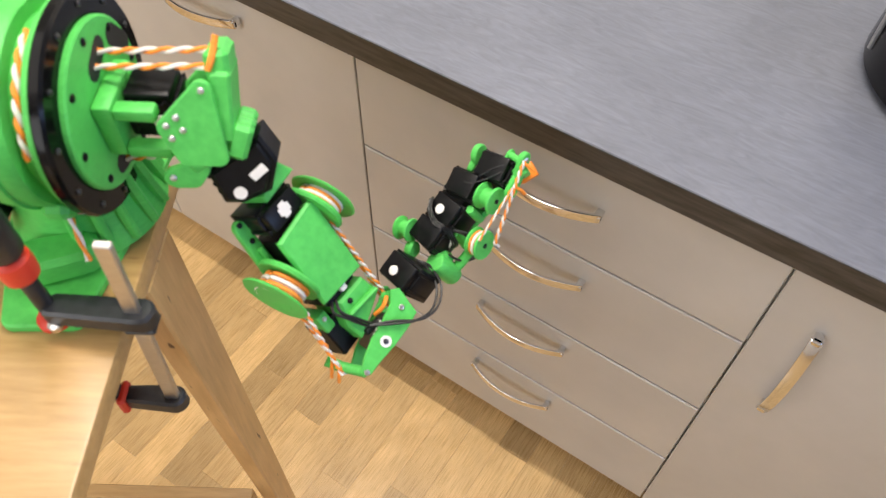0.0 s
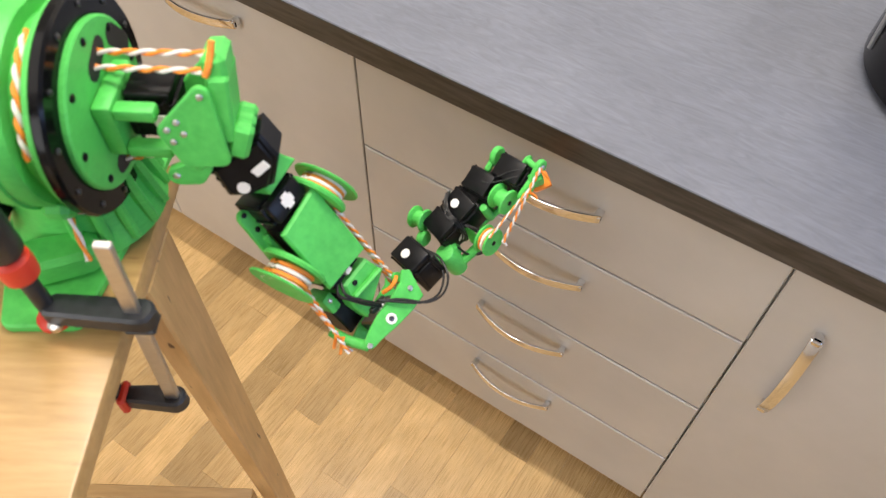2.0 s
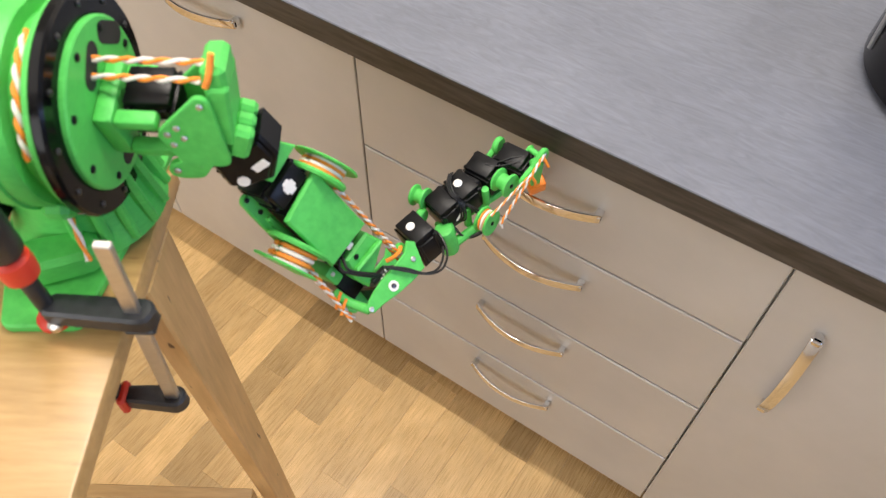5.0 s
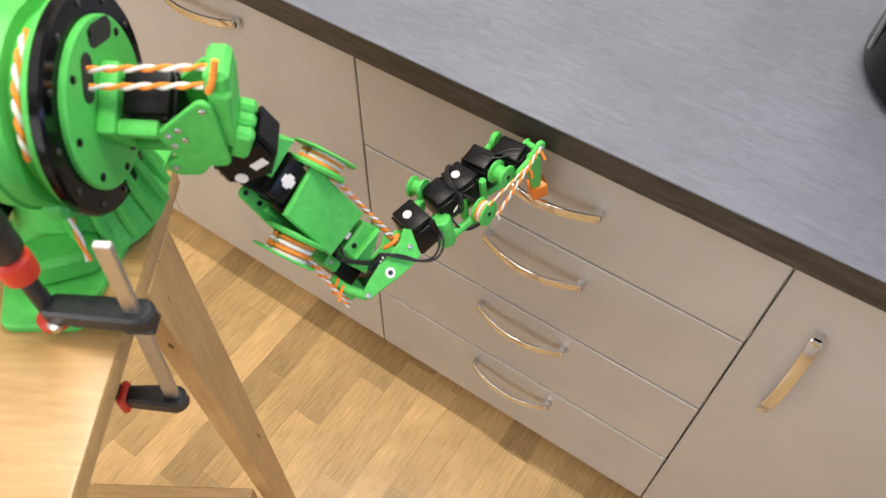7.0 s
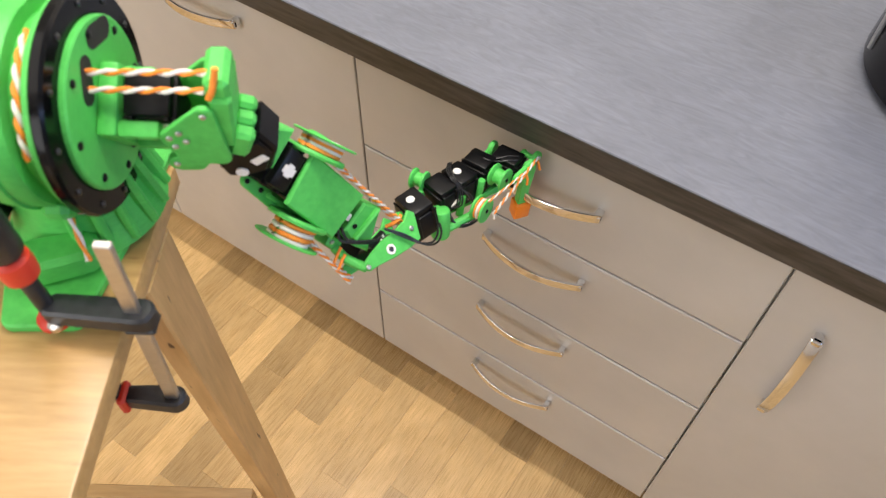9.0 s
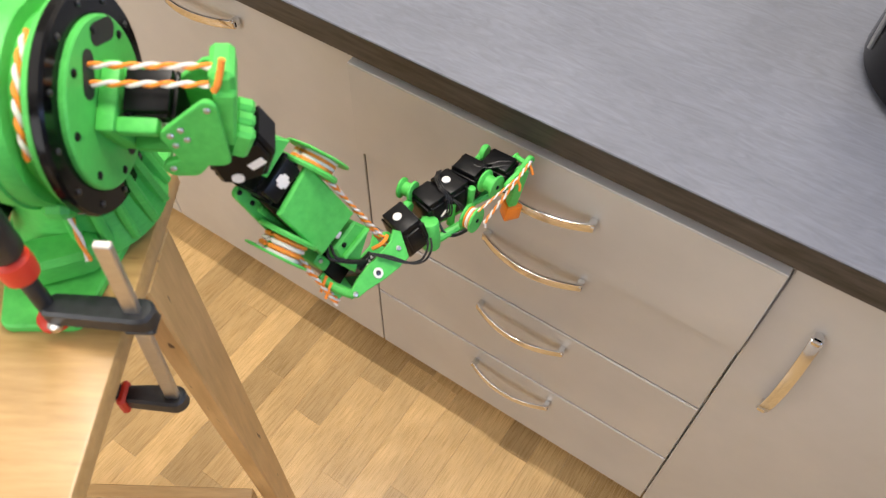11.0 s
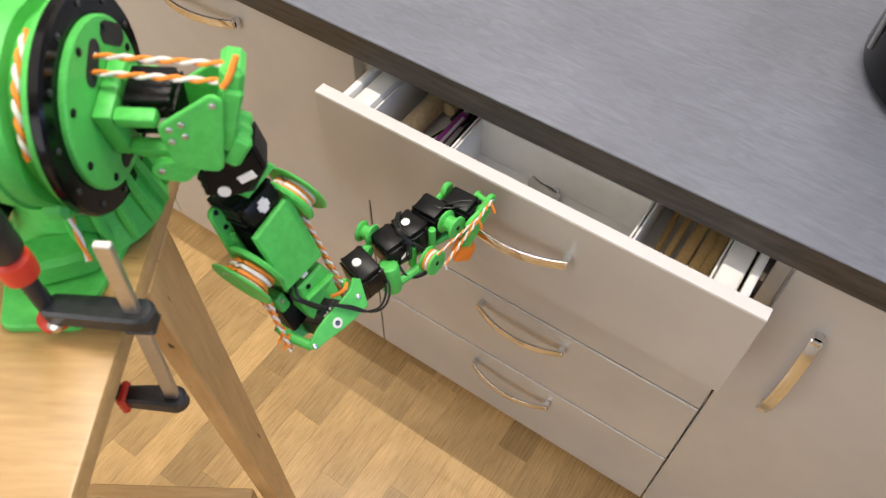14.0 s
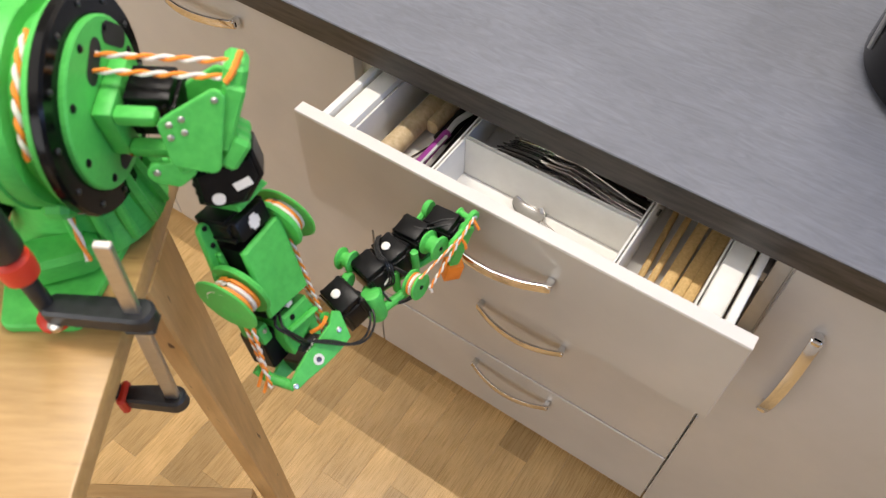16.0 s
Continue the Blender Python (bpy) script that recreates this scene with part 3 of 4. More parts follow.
KNUCKLE = (0.094, -0.010, 0.012)


def joints(bx, by, bz, ux, uy, uz, ex, ey, ez, wx, wy, wz, disc_roll, fx, fy, fz):
    """Poses of the arm's links in the robot's space: the turns of bracket, upper arm, elbow and forearm, and the finger's direction."""
    brk = pose(*ARM_AT, bx, by, bz)
    up = pose(*(brk @ Vector(UPPER_AT)), ux, uy, uz)
    el = pose(*(up @ Vector(ELBOW_AT)), ex, ey, ez)
    fo = pose(*(el @ Vector(FORE_AT)), wx, wy, wz)
    fi = fo @ Matrix.Translation(KNUCKLE) @ Vector((fx, fy, fz)).to_track_quat("-Z", "Y").to_matrix().to_4x4()
    di = pose(0.012, 0.005, SH + 0.004, disc_roll)
    ends = []
    for hole, tie in (((-0.083, 0.018, 0.046), (-0.032, 0.058, 0.004)), ((-0.083, 0.004, 0.040), (-0.024, 0.049, 0.014)), ((-0.083, -0.012, -0.062), (0.030, -0.030, 0.0))):
        p, q = di @ Vector(hole), brk @ Vector(tie)
        ends.append(Matrix.Translation(q) @ (p - q).to_track_quat("X", "Z").to_matrix().to_4x4())
    return dict(mount=di, disc=di, bracket=brk, upper=up, elbow=el, fore=fo, finger=fi, cord_a=ends[0], cord_b=ends[1], cord_c=ends[2])


def screw(parent, x, y, z, r=0.0032, axis="z", material=None):
    m = Matrix.Translation((x, y, z)) @ (pose(0, 0, 0, 0, 90) if axis == "x" else pose(0, 0, 0, -90) if axis == "y" else Matrix())
    return part("screw", lathe([(r, 0), (r, 0.0012), (r * 0.7, 0.0022), (r * 0.3, 0.0024)], m, 12), material or STEEL, parent)


def servo(parent, lo, hi, top="dot", horn=None, label="black servo motor"):
    """A black servo case: lower case, raised lid with ribs, and its round or square white cap."""
    lo, hi = Vector(lo), Vector(hi)
    s = hi - lo
    b = box(lo, (hi.x, hi.y, hi.z - s.z * 0.22), 0.0018, seg=2)
    box((lo.x + s.x * 0.06, lo.y + s.y * 0.05, hi.z - s.z * 0.22 - 0.0005), (hi.x - s.x * 0.06, hi.y - s.y * 0.05, hi.z), 0.0025, b, 2)
    for f in (0.16, 0.84):
        box((lo.x + s.x * f - 0.002, lo.y - 0.0014, lo.z + s.z * 0.1), (lo.x + s.x * f + 0.002, hi.y + 0.0014, hi.z - s.z * 0.12), 0.0006, b)
    ob = part("servo", b, BLACK, parent, label)
    cx, cy = (lo.x + hi.x) / 2, (lo.y + hi.y) / 2
    if top == "dot":
        part("servo_cap", lathe([(0.0058, hi.z + 0.0002), (0.0058, hi.z + 0.0014), (0.005, hi.z + 0.0018)], Matrix.Translation((cx - s.x * 0.08, cy + s.y * 0.06, 0)), 20), STICKER, ob, "round white cap")
    elif top == "cross":
        bb = box((cx - 0.0085, cy - 0.0045, hi.z + 0.0002), (cx + 0.0085, cy + 0.0045, hi.z + 0.0012), 0.0006)
        box((cx - 0.0045, cy - 0.0075, hi.z + 0.00025), (cx + 0.0045, cy + 0.0075, hi.z + 0.00125), 0.0006, bb)
        part("servo_cap", bb, STICKER, ob, "white cross-shaped cap")
    for fx in (-1, 1):
        for fy in (-1, 1):
            part("case_screw", lathe([(0.0016, hi.z - s.z * 0.22), (0.0016, hi.z - s.z * 0.22 + 0.001)], Matrix.Translation((cx + fx * s.x * 0.47, cy + fy * s.y * 0.47, 0)), 8), BLACK, ob)
    return ob


def spool(parent, centre, axis, r, width, material=None, label="green printed cord spool"):
    """A flanged spool about an axis given as Euler degrees that turn local z."""
    h = width / 2
    prof = [(r * 0.3, -h), (r * 0.96, -h), (r, -h + 0.001), (r, -h + 0.003), (r * 0.68, -h + 0.0055), (r * 0.66, h - 0.0055), (r, h - 0.003), (r, h - 0.001), (r * 0.96, h), (r * 0.3, h)]
    ob = part("spool", lathe(prof, pose(*centre, *axis), 28), material or GREEN, parent, label)
    part("spool_screw", lathe([(0.003, h), (0.003, h + 0.001), (0.002, h + 0.0016)], pose(*centre, *axis), 10), BLACK, ob)
    return ob



# fixed base, in the robot's space: x along the shoulder axis, z up from the table
def base_parts():
    c = Matrix.Translation((0.012, 0.005, SH + 0.004)) @ ACROSS
    h = part("shoulder_housing", lathe([(0.065, -0.245), (0.090, -0.235), (0.094, -0.172), (0.098, -0.166), (0.098, -0.128), (0.096, -0.125), (0.083, -0.1245), (0.083, -0.1075), (0.096, -0.107), (0.0985, -0.105), (0.0985, -0.100), (0.07, -0.099)], c, 64), GREEN, robot, "green printed drum-shaped shoulder housing")
    part("rim_band", lathe([(0.0975, -0.152), (0.101, -0.151), (0.101, -0.146), (0.0975, -0.145)], c, 64), GREEN, h)
    part("ear", turned_box((-0.118, -0.062, SH - 0.070), (0.026, 0.020, 0.034), (45, 0, 0), 0.006), GREEN, h)
    ring = part("bearing_ring", lathe([(0.076, -0.098), (0.1025, -0.098), (0.105, -0.0955), (0.105, -0.088), (0.1025, -0.085), (0.0815, -0.085), (0.0815, -0.0945), (0.076, -0.095)], c, 72), RING, robot, "glossy black bearing ring with bolts")
    for k in range(12):
        a = 2 * math.pi * k / 12 + 0.2
        part("ring_bolt", lathe([(0.0030, 0), (0.0030, 0.0015), (0.002, 0.0022)], Matrix.Translation((-0.073, 0.005 + 0.093 * math.cos(a), SH + 0.004 + 0.093 * math.sin(a))) @ ACROSS, 12), DARK_BOLT, ring)
    col = part("base_column", lathe([(0.082, 0.0125), (0.079, 0.022), (0.070, 0.045), (0.064, 0.075), (0.062, 0.092)], pose(-0.140, 0.010, 0), 48), GREEN, robot, "green printed flared base column")
    for k in range(9):
        a = -1.3 + 0.33 * k
        part("column_rib", turned_box((-0.140 + 0.071 * math.cos(a), 0.010 + 0.071 * math.sin(a), 0.052), (0.018, 0.010, 0.078), (0, -12, math.degrees(a)), 0.004), GREEN, col)
    f = part("foot", plate([(-0.172, -0.138, 0.012), (-0.114, -0.135, 0.012), (-0.092, 0.0, 0.012), (-0.085, 0.09, 0.012), (-0.24, 0.09, 0.012)], 0.0005, 0.012, bevel=0.002), GREEN, robot, "green printed foot plate lying on the table")
    part("foot_gusset", plate([(-0.16, -0.085, 0.022), (-0.118, -0.070, 0.020)], 0.0122, 0.046, bevel=0.006), GREEN, f)
    servo(robot, (-0.262, -0.070, 0.040), (-0.200, -0.015, 0.085), "cross")
    cord(robot, (-0.121, -0.050, 0.098), (-0.098, -0.092, 0.046), 0.0030, 0.05)
    for k, (nm, stuff, lab) in enumerate((("cord", ORANGE, "orange strand lying in the housing groove"), ("white_strand", CORD_WHITE, "white strand lying in the housing groove"))):
        pts = []
        for q in range(61):
            u, w = radians(95 + 75 * q / 60), 0.42 * q + math.pi * k
            r = 0.087 + 0.0018 * math.cos(w)
            pts.append((-0.1035 + 0.0018 * math.sin(w), 0.005 + r * math.cos(u), SH + 0.004 + r * math.sin(u)))
        part(nm, tube(pts, 0.0024, 6), stuff, robot, lab)
    part("motor_collar", lathe([(0.026, 0), (0.028, 0.003), (0.028, 0.0065)], pose(-0.175, 0.03, SH + 0.100), 28), CLAMP_RED, robot, "red collar below the motor cap")
    part("motor_cap", lathe([(0.023, 0.0068), (0.025, 0.011), (0.025, 0.035), (0.018, 0.04)], pose(-0.175, 0.03, SH + 0.100), 28), BLACK, robot, "black round motor cap")


base_parts()

disc = part("shoulder_disc", lathe([(0.080, -0.085), (0.080, -0.0805), (0.078, -0.079), (0.03, -0.0785)], ACROSS, 64), GREEN, robot, "green printed shoulder plate turning in the bearing ring")
for p, q in (((0.066, 0.018), (0.050, 0.040)), ((0.004, -0.062), (-0.022, -0.056)), ((0.022, 0.048), (0.0, 0.040))):
    # Thin dark plates colour in the shade of open cord slots.
    part("slot", plate([(-p[1], p[0], 0.0105), (-q[1], q[0], 0.0105)], -0.0787, -0.0783, bevel=0, m=ACROSS), HOLE_SHADE, disc, "dark plate painting in the shade of a cord slot")
for k in range(8):
    a = 2 * math.pi * k / 8 + 0.75
    screw(disc, -0.079, 0.069 * math.cos(a), 0.069 * math.sin(a), 0.0040, "x", BLACK)

mount = part("shoulder_mount", box((-0.0785, -0.034, -0.034), (-0.060, 0.034, 0.026), 0.004, seg=2), GREEN, robot, "green printed servo mount")
part("prong", box((-0.0605, -0.034, 0.010), (-0.022, -0.018, 0.024), 0.004, seg=2), GREEN, mount)
part("prong", box((-0.0605, -0.036, -0.034), (-0.018, -0.020, -0.020), 0.004, seg=2), GREEN, mount)
part("prong", box((-0.0605, 0.018, -0.02), (-0.03, 0.032, 0.02), 0.004, seg=2), GREEN, mount)
servo(mount, (-0.058, -0.016, -0.024), (-0.010, 0.028, 0.026), "", label="black shoulder servo motor")
part("horn_disc", lathe([(0.010, 0), (0.010, 0.002)], pose(-0.022, -0.0178, -0.004, 90, 0, 0), 20), STICKER, mount, "pale servo horn")

TRI = [(-0.001, -0.010, 0.010), (-0.012, 0.037, 0.009), (0.046, 0.008, 0.009), (0.030, -0.014, 0.010)]
bracket = part("shoulder_bracket", plate(TRI, 0.0225, 0.0285), GREEN, robot, "green printed bracket with triangular side plates")
part("back_plate", plate(TRI, -0.032, -0.026), GREEN, bracket)
part("end_wall", turned_box((0.012, 0.038, -0.003), (0.066, 0.020, 0.052), (0, 0, -36), 0.003), GREEN, bracket)
for k in range(3):
    part("rib", turned_box((0.047, 0.029, -0.022 + 0.018 * k), (0.034, 0.020, 0.0165), (0, 0, -52), 0.004), GREEN, bracket)
part("cord_block", turned_box((-0.020, 0.059, -0.004), (0.026, 0.022, 0.046), (0, 0, -32), 0.005), GREEN, bracket)
part("cord_knot", tube(curve_through([(-0.021, 0.051, 0.021), (-0.026, 0.059, 0.020), (-0.033, 0.067, 0.015), (-0.040, 0.074, 0.012)], 12), 0.0030), ORANGE, bracket, "orange cord knotted over the block")
part("base_wall", turned_box((0.044, -0.004, -0.003), (0.012, 0.040, 0.048), (0, 0, 0), 0.003), GREEN, bracket)
part("ear_plate", plate([(0.042, -0.043, 0.010), (0.053, -0.030, 0.009), (0.048, -0.018, 0.009)], 0.009, 0.018), GREEN, bracket)
screw(bracket, 0.0405, -0.0435, 0.0181, 0.0034)
for x, y in ((-0.004, -0.009), (0.0074, 0.0002), (0.008, -0.013), (-0.005, 0.003), (-0.012, 0.037)):
    screw(bracket, x, y, 0.0286, 0.0032)
for k in range(4):
    screw(bracket, -0.008 + 0.011 * k, 0.061 - 0.008 * k, 0.012, 0.0036, "y", BLACK)
b = prism([(0.054, 0.044), (0.083, 0.043), (0.106, 0.018), (0.102, -0.012), (0.092, -0.027), (0.055, -0.020)], -0.034, 0.009, bevel=0.003)
prism([(0.058, 0.039), (0.081, 0.038), (0.101, 0.016), (0.098, -0.010), (0.089, -0.022), (0.059, -0.016)], 0.0085, 0.013, b, 0.002)
for k in range(4):
    box((0.060 + 0.009 * k, -0.0235 - 0.001 * k, -0.030), (0.064 + 0.009 * k, -0.019, 0.007), 0.0008, b)
roll_servo = part("servo", b, BLACK, bracket, "black upper-arm roll servo motor")
part("servo_dot", lathe([(0.0065, 0.0132), (0.0065, 0.0146)], pose(0.0893, -0.0055, 0), 20), STICKER, roll_servo, "round white cap")
part("servo_patch", turned_box((0.0818, 0.0222, 0.0138), (0.0095, 0.018, 0.0016), (0, 0, 8), 0.0006), STICKER, roll_servo, "white square cap")

COVER = [(0.1450, -0.0195), (0.1380, 0.0425), (0.2375, 0.0390), (0.2320, -0.0235)]
upper = part("upper_arm", prism(COVER, 0.0165, 0.0245, bevel=0.0022), GREEN, robot, "green printed upper-arm cover with cord spools")
part("arm_body", prism([(0.150, -0.0125), (0.144, 0.034), (0.229, 0.030), (0.225, -0.0160)], -0.034, 0.0164, bevel=0.002), BLACK, upper, "black servo body under the cover")
part("body_rail", box((0.150, -0.0235, -0.034), (0.226, -0.0165, -0.012), 0.002), GREEN, upper)
for k in range(3):
    screw(upper, 0.160 + 0.024 * k, -0.0236, -0.022, 0.003, "y", BLACK)
part("wedge", prism([(0.086, 0.040), (0.106, 0.050), (0.1095, 0.004), (0.100, 0.002)], -0.03, 0.018, bevel=0.002), GREEN, upper)
servo(upper, (0.1105, -0.014, -0.036), (0.1390, 0.036, 0.0215), "cross", label="black upper-arm servo motor")
part("side_cheek", plate([(0.122, -0.020, 0.008), (0.21, -0.026, 0.010)], -0.026, -0.018), GREEN, upper)
for k in range(4):
    screw(upper, 0.118 + 0.022 * k, -0.0205, -0.0175, 0.003, "z", BLACK)
for yy, cx, yin, tilt, cz in ((0.064, 0.157, 0.045, 11, 0.006), (-0.052, 0.191, -0.026, 9, 0.004)):
    s = 1 if yy > 0 else -1
    part("spool_flange", lathe([(0.0365, -0.0014), (0.0378, 0), (0.0365, 0.0014)], pose(cx, yy, cz, -90, 0, tilt), 40), GREEN, upper, "thin green spool flange")
    part("spool_inner", lathe([(0.0345, -0.003), (0.036, 0), (0.0345, 0.003)], pose(cx, yin, cz - 0.002, -90, 0, tilt), 40), GREEN, upper, "inner green spool flange")
    part("spool_core", rod((cx, yin, cz), (cx, yy, cz), 0.020, 24), GREEN, upper)
    for j in range(4):
        y = yin + 0.005 * s + (yy - yin - 0.008 * s) * j / 3
        lp = [(cx + 0.0225 * math.cos(a), y + 0.002 * s * a / 6.28 + 0.0045 * math.cos(a), cz + 0.0225 * math.sin(a)) for a in [2 * math.pi * q / 24 for q in range(25)]]
        part("cord_turn", tube(lp, 0.0028, 6), CORD_WHITE if j % 2 else ORANGE, upper, "cord wound on the spool")
part("end_servo", box((0.2350, -0.016, -0.034), (0.2465, 0.030, 0.013), 0.002), BLACK, upper, "black servo end below the box")
part("end_servo", box((0.262, -0.034, -0.034), (0.309, 0.004, 0.002), 0.002), BLACK, upper, "black elbow servo motor")
part("white_plug", box((0.2352, 0.004, 0.0135), (0.2425, 0.013, 0.0205), 0.001), STICKER, upper, "white cable plug")
part("elbow_block", prism([(0.2470, -0.008), (0.2500, 0.034), (0.2800, 0.041), (0.3020, -0.012), (0.2760, -0.016)], -0.030, 0.0195, bevel=0.003), GREEN, upper, "green printed block above the elbow servo")
part("block_wall", turned_box((0.2680, 0.014, 0.0225), (0.005, 0.048, 0.009), (0, 0, -8), 0.002), GREEN, upper)
# Black cap on the surface stands in for the shade in a hole.
screw(upper, 0.2560, 0.004, 0.0196, 0.0034, "z", BLACK)
part("end_bracket", box((0.246, -0.034, -0.030), (0.272, -0.018, 0.004), 0.004, seg=2), GREEN, upper)
screw(upper, 0.254, -0.026, 0.0041, 0.003)
part("plug_row", turned_box((0.3010, 0.006, 0.0205), (0.007, 0.026, 0.008), (0, 0, -14), 0.001), CABLE, upper, "black plug with pale printed bars")
for k in range(4):
    part("plug_bar", turned_box((0.3025 + 0.0012 * k, 0.014 - 0.0052 * k, 0.0252), (0.0042, 0.0026, 0.0014), (0, 0, -14), 0.0004), STICKER, upper)
part("coil_cable", tube(curve_through([(0.244, -0.006, 0.014), (0.254, -0.014, 0.022), (0.270, -0.008, 0.026), (0.286, 0.000, 0.026), (0.298, 0.006, 0.025)], 24), 0.0018), CABLE, upper, "thin black servo cable")
part("coil_cable", tube(curve_through([(0.243, -0.010, 0.012), (0.250, -0.019, 0.018), (0.266, -0.013, 0.024), (0.284, -0.005, 0.024), (0.297, 0.002, 0.024)], 24), 0.0018), CABLE, upper, "thin black servo cable")
cord(upper, (0.176, 0.047, 0.018), (0.326, 0.044, 0.018), 0.0024, 0.018)
cord(upper, (0.178, 0.052, 0.010), (0.330, 0.039, 0.012), 0.0024, 0.018)
cord(upper, (0.212, -0.038, 0.012), (0.312, -0.056, 0.012), 0.0024, 0.018)
cord(upper, (0.216, -0.042, 0.004), (0.322, -0.050, 0.002), 0.0024, 0.018)

PLATE = [(0.0560, 0.0085), (0.0635, 0.0010), (0.0530, -0.0315), (0.0330, -0.0335), (0.0080, -0.0325), (-0.0180, -0.0290), (-0.0330, -0.0285), (-0.0395, -0.0225), (-0.0370, -0.0165), (-0.0190, -0.0100), (0.0, -0.0055), (0.0200, -0.0045), (0.0440, -0.0005)]
elbow = part("elbow_plate", prism(PLATE, 0.0250, 0.0300, bevel=0.0012), GREEN, robot, "green printed elbow plate")
part("back_plate", prism(PLATE, -0.032, -0.027, bevel=0.0012), GREEN, elbow)
part("elbow_servo", box((-0.012, -0.030, -0.026), (0.034, -0.008, 0.0245), 0.002), BLACK, elbow, "black elbow servo motor")
part("cross_bar", tube(curve_through([(-0.034, -0.0225, 0.026), (-0.039, -0.012, 0.016), (-0.044, 0.000, 0.010), (-0.048, 0.018, 0.008)], 18), 0.0062, 12), GREEN, elbow, "green printed cord bar")
for j in range(2):
    part("cord_end", tube([(-0.044, 0.004 + 0.010 * j, 0.016), (-0.050, 0.000 + 0.010 * j, 0.014), (-0.060, -0.008 + 0.010 * j, 0.010)], 0.0020, 6), ORANGE, elbow, "loose orange cord end")
part("cord_ring", lathe([(0.0030, -0.003), (0.0060, -0.003), (0.0060, 0.003), (0.0030, 0.003)], pose(0.0485, 0.005, 0.0175, 15, 20, 0), 20), GREEN, elbow, "green cord eye")
part("cord_tail", tube(curve_through([(0.048, 0.006, 0.022), (0.040, 0.004, 0.026), (0.032, 0.003, 0.022), (0.024, 0.004, 0.016)], 12), 0.0026, 6), ORANGE, elbow, "orange cord tied at the elbow")
part("elbow_bush", lathe([(0.0066, 0.0300), (0.0066, 0.0312), (0.0036, 0.0312), (0.0032, 0.0304), (0.0012, 0.0304)], pose(0.0063, -0.0206, 0), 24), STICKER, elbow, "pale round elbow bush")
part("bush_core", lathe([(0.0030, 0.0305), (0.0030, 0.0320), (0.0016, 0.0324)], pose(0.0063, -0.0206, 0), 16), DARK_BOLT, elbow)
screw(elbow, 0.0474, -0.0134, 0.0301, 0.0034)
screw(elbow, -0.0334, -0.0228, 0.0301, 0.0034)
WRIST_TURN = pose(0.0774, 0.0151, 0.0141, 49, -32, -17)
wrist_servo = servo(elbow, (0, 0, 0), (0.0360, 0.0470, 0.052), "dot", label="black wrist servo motor")
for o in (wrist_servo, *wrist_servo.children):
    o.data.transform(WRIST_TURN @ pose(0.0045, -0.052, 0.0020) @ UPSIDE @ pose(0, 0, 0, 0, 0, 24) @ pose(-0.0180, -0.0235, 0))
for k in range(2):
    d = 0.004 * k
    part("servo_cable", tube(curve_through([(0.010, 0.006, 0.034), (0.026 + d, -0.014, 0.036), (0.044 + d, -0.034 - d, 0.036), (0.066 + d, -0.044 - d, 0.030), (0.090 + d, -0.038 - d, 0.018), (0.104 + d, -0.022, 0.004), (0.106, -0.006, -0.006)], 56), 0.0015), CABLE, elbow, "thin black servo cable")

fore = part("forearm", turned_box((-0.002, -0.046, 0.010), (0.112, 0.010, 0.020), (0, 12, 0), 0.003), GREEN, robot, "green printed forearm rail carrying black servos")
part("wrist_drum", rod((-0.0475, -0.016, 0.0425), (-0.0505, -0.060, 0.0500), 0.0130, 28, bevel=0.004), GREEN, fore, "green printed wrist drum")
part("drum_neck", box((-0.052, -0.046, 0.018), (-0.034, -0.024, 0.044), 0.004), GREEN, fore)


def lying_servo(x0, x1, top, depth, kind, label, width=0.047, out=0.0, turn=28):
    """A servo whose lid faces up, across the forearm."""
    ob = servo(fore, (0, 0, 0), (x1 - x0 + 0.001, width, depth), kind, label=label)
    m = pose((x0 + x1) / 2, top - depth, out) @ UPSIDE @ pose(0, 0, 0, 0, 0, turn) @ pose(-(x1 - x0) / 2, -width / 2, 0)
    for o in (ob, *ob.children):
        o.data.transform(m)
    return ob


LIDS = ((-0.0374, 0.000, 0.0116, 21, 0.0410, ""), (-0.0050, 0.000, 0.0004, 22, 0.0430, "dot"), (0.0294, 0.004, -0.0126, 34, 0.0410, ""), (0.0700, 0.001, -0.0090, 35, 0.0425, ""))
for lx, ly, lz, turn, wide, cap in LIDS:
    lying_servo(lx - 0.0162, lx + 0.0162, ly + 0.001, 0.042, cap, "black forearm servo motor", wide, lz, turn)
for (xa, za), (xb, zb) in (((-0.030, 0.012), (-0.012, 0.004)), ((0.002, -0.002), (0.022, -0.010)), ((0.038, -0.012), (0.060, -0.010))):
    part("servo_link", turned_box(((xa + xb) / 2, -0.022, (za + zb) / 2), (0.026, 0.030, 0.024), (0, 25, 0), 0.002), BLACK, fore)
spool(fore, (-0.0596, -0.004, -0.0085), (0, 43, 0), 0.0145, 0.020)
part("wheel", lathe([(0.009, -0.005), (0.0105, -0.003), (0.0105, 0.003), (0.009, 0.005)], pose(-0.068, -0.016, 0.012, 0, 43, 0), 24), GREEN, fore)
spool(fore, (0.0475, -0.010, 0.0175), (0, 32, 0), 0.0162, 0.022)
spool(fore, (0.0080, -0.027, 0.0500), (0, 36, 0), 0.0180, 0.017)
for j in range(3):
    part("cord_turn", tube([(0.0080 + (j - 1) * 0.0026 + 0.0133 * math.cos(radians(36)) * math.cos(a), -0.027 + 0.0133 * math.sin(a), 0.0500 + (j - 1) * 0.0036 - 0.0133 * math.sin(radians(36)) * math.cos(a)) for a in [2 * math.pi * q / 20 for q in range(21)]], 0.0021, 6), ORANGE if j != 1 else CORD_WHITE, fore, "cord wound on the spool")
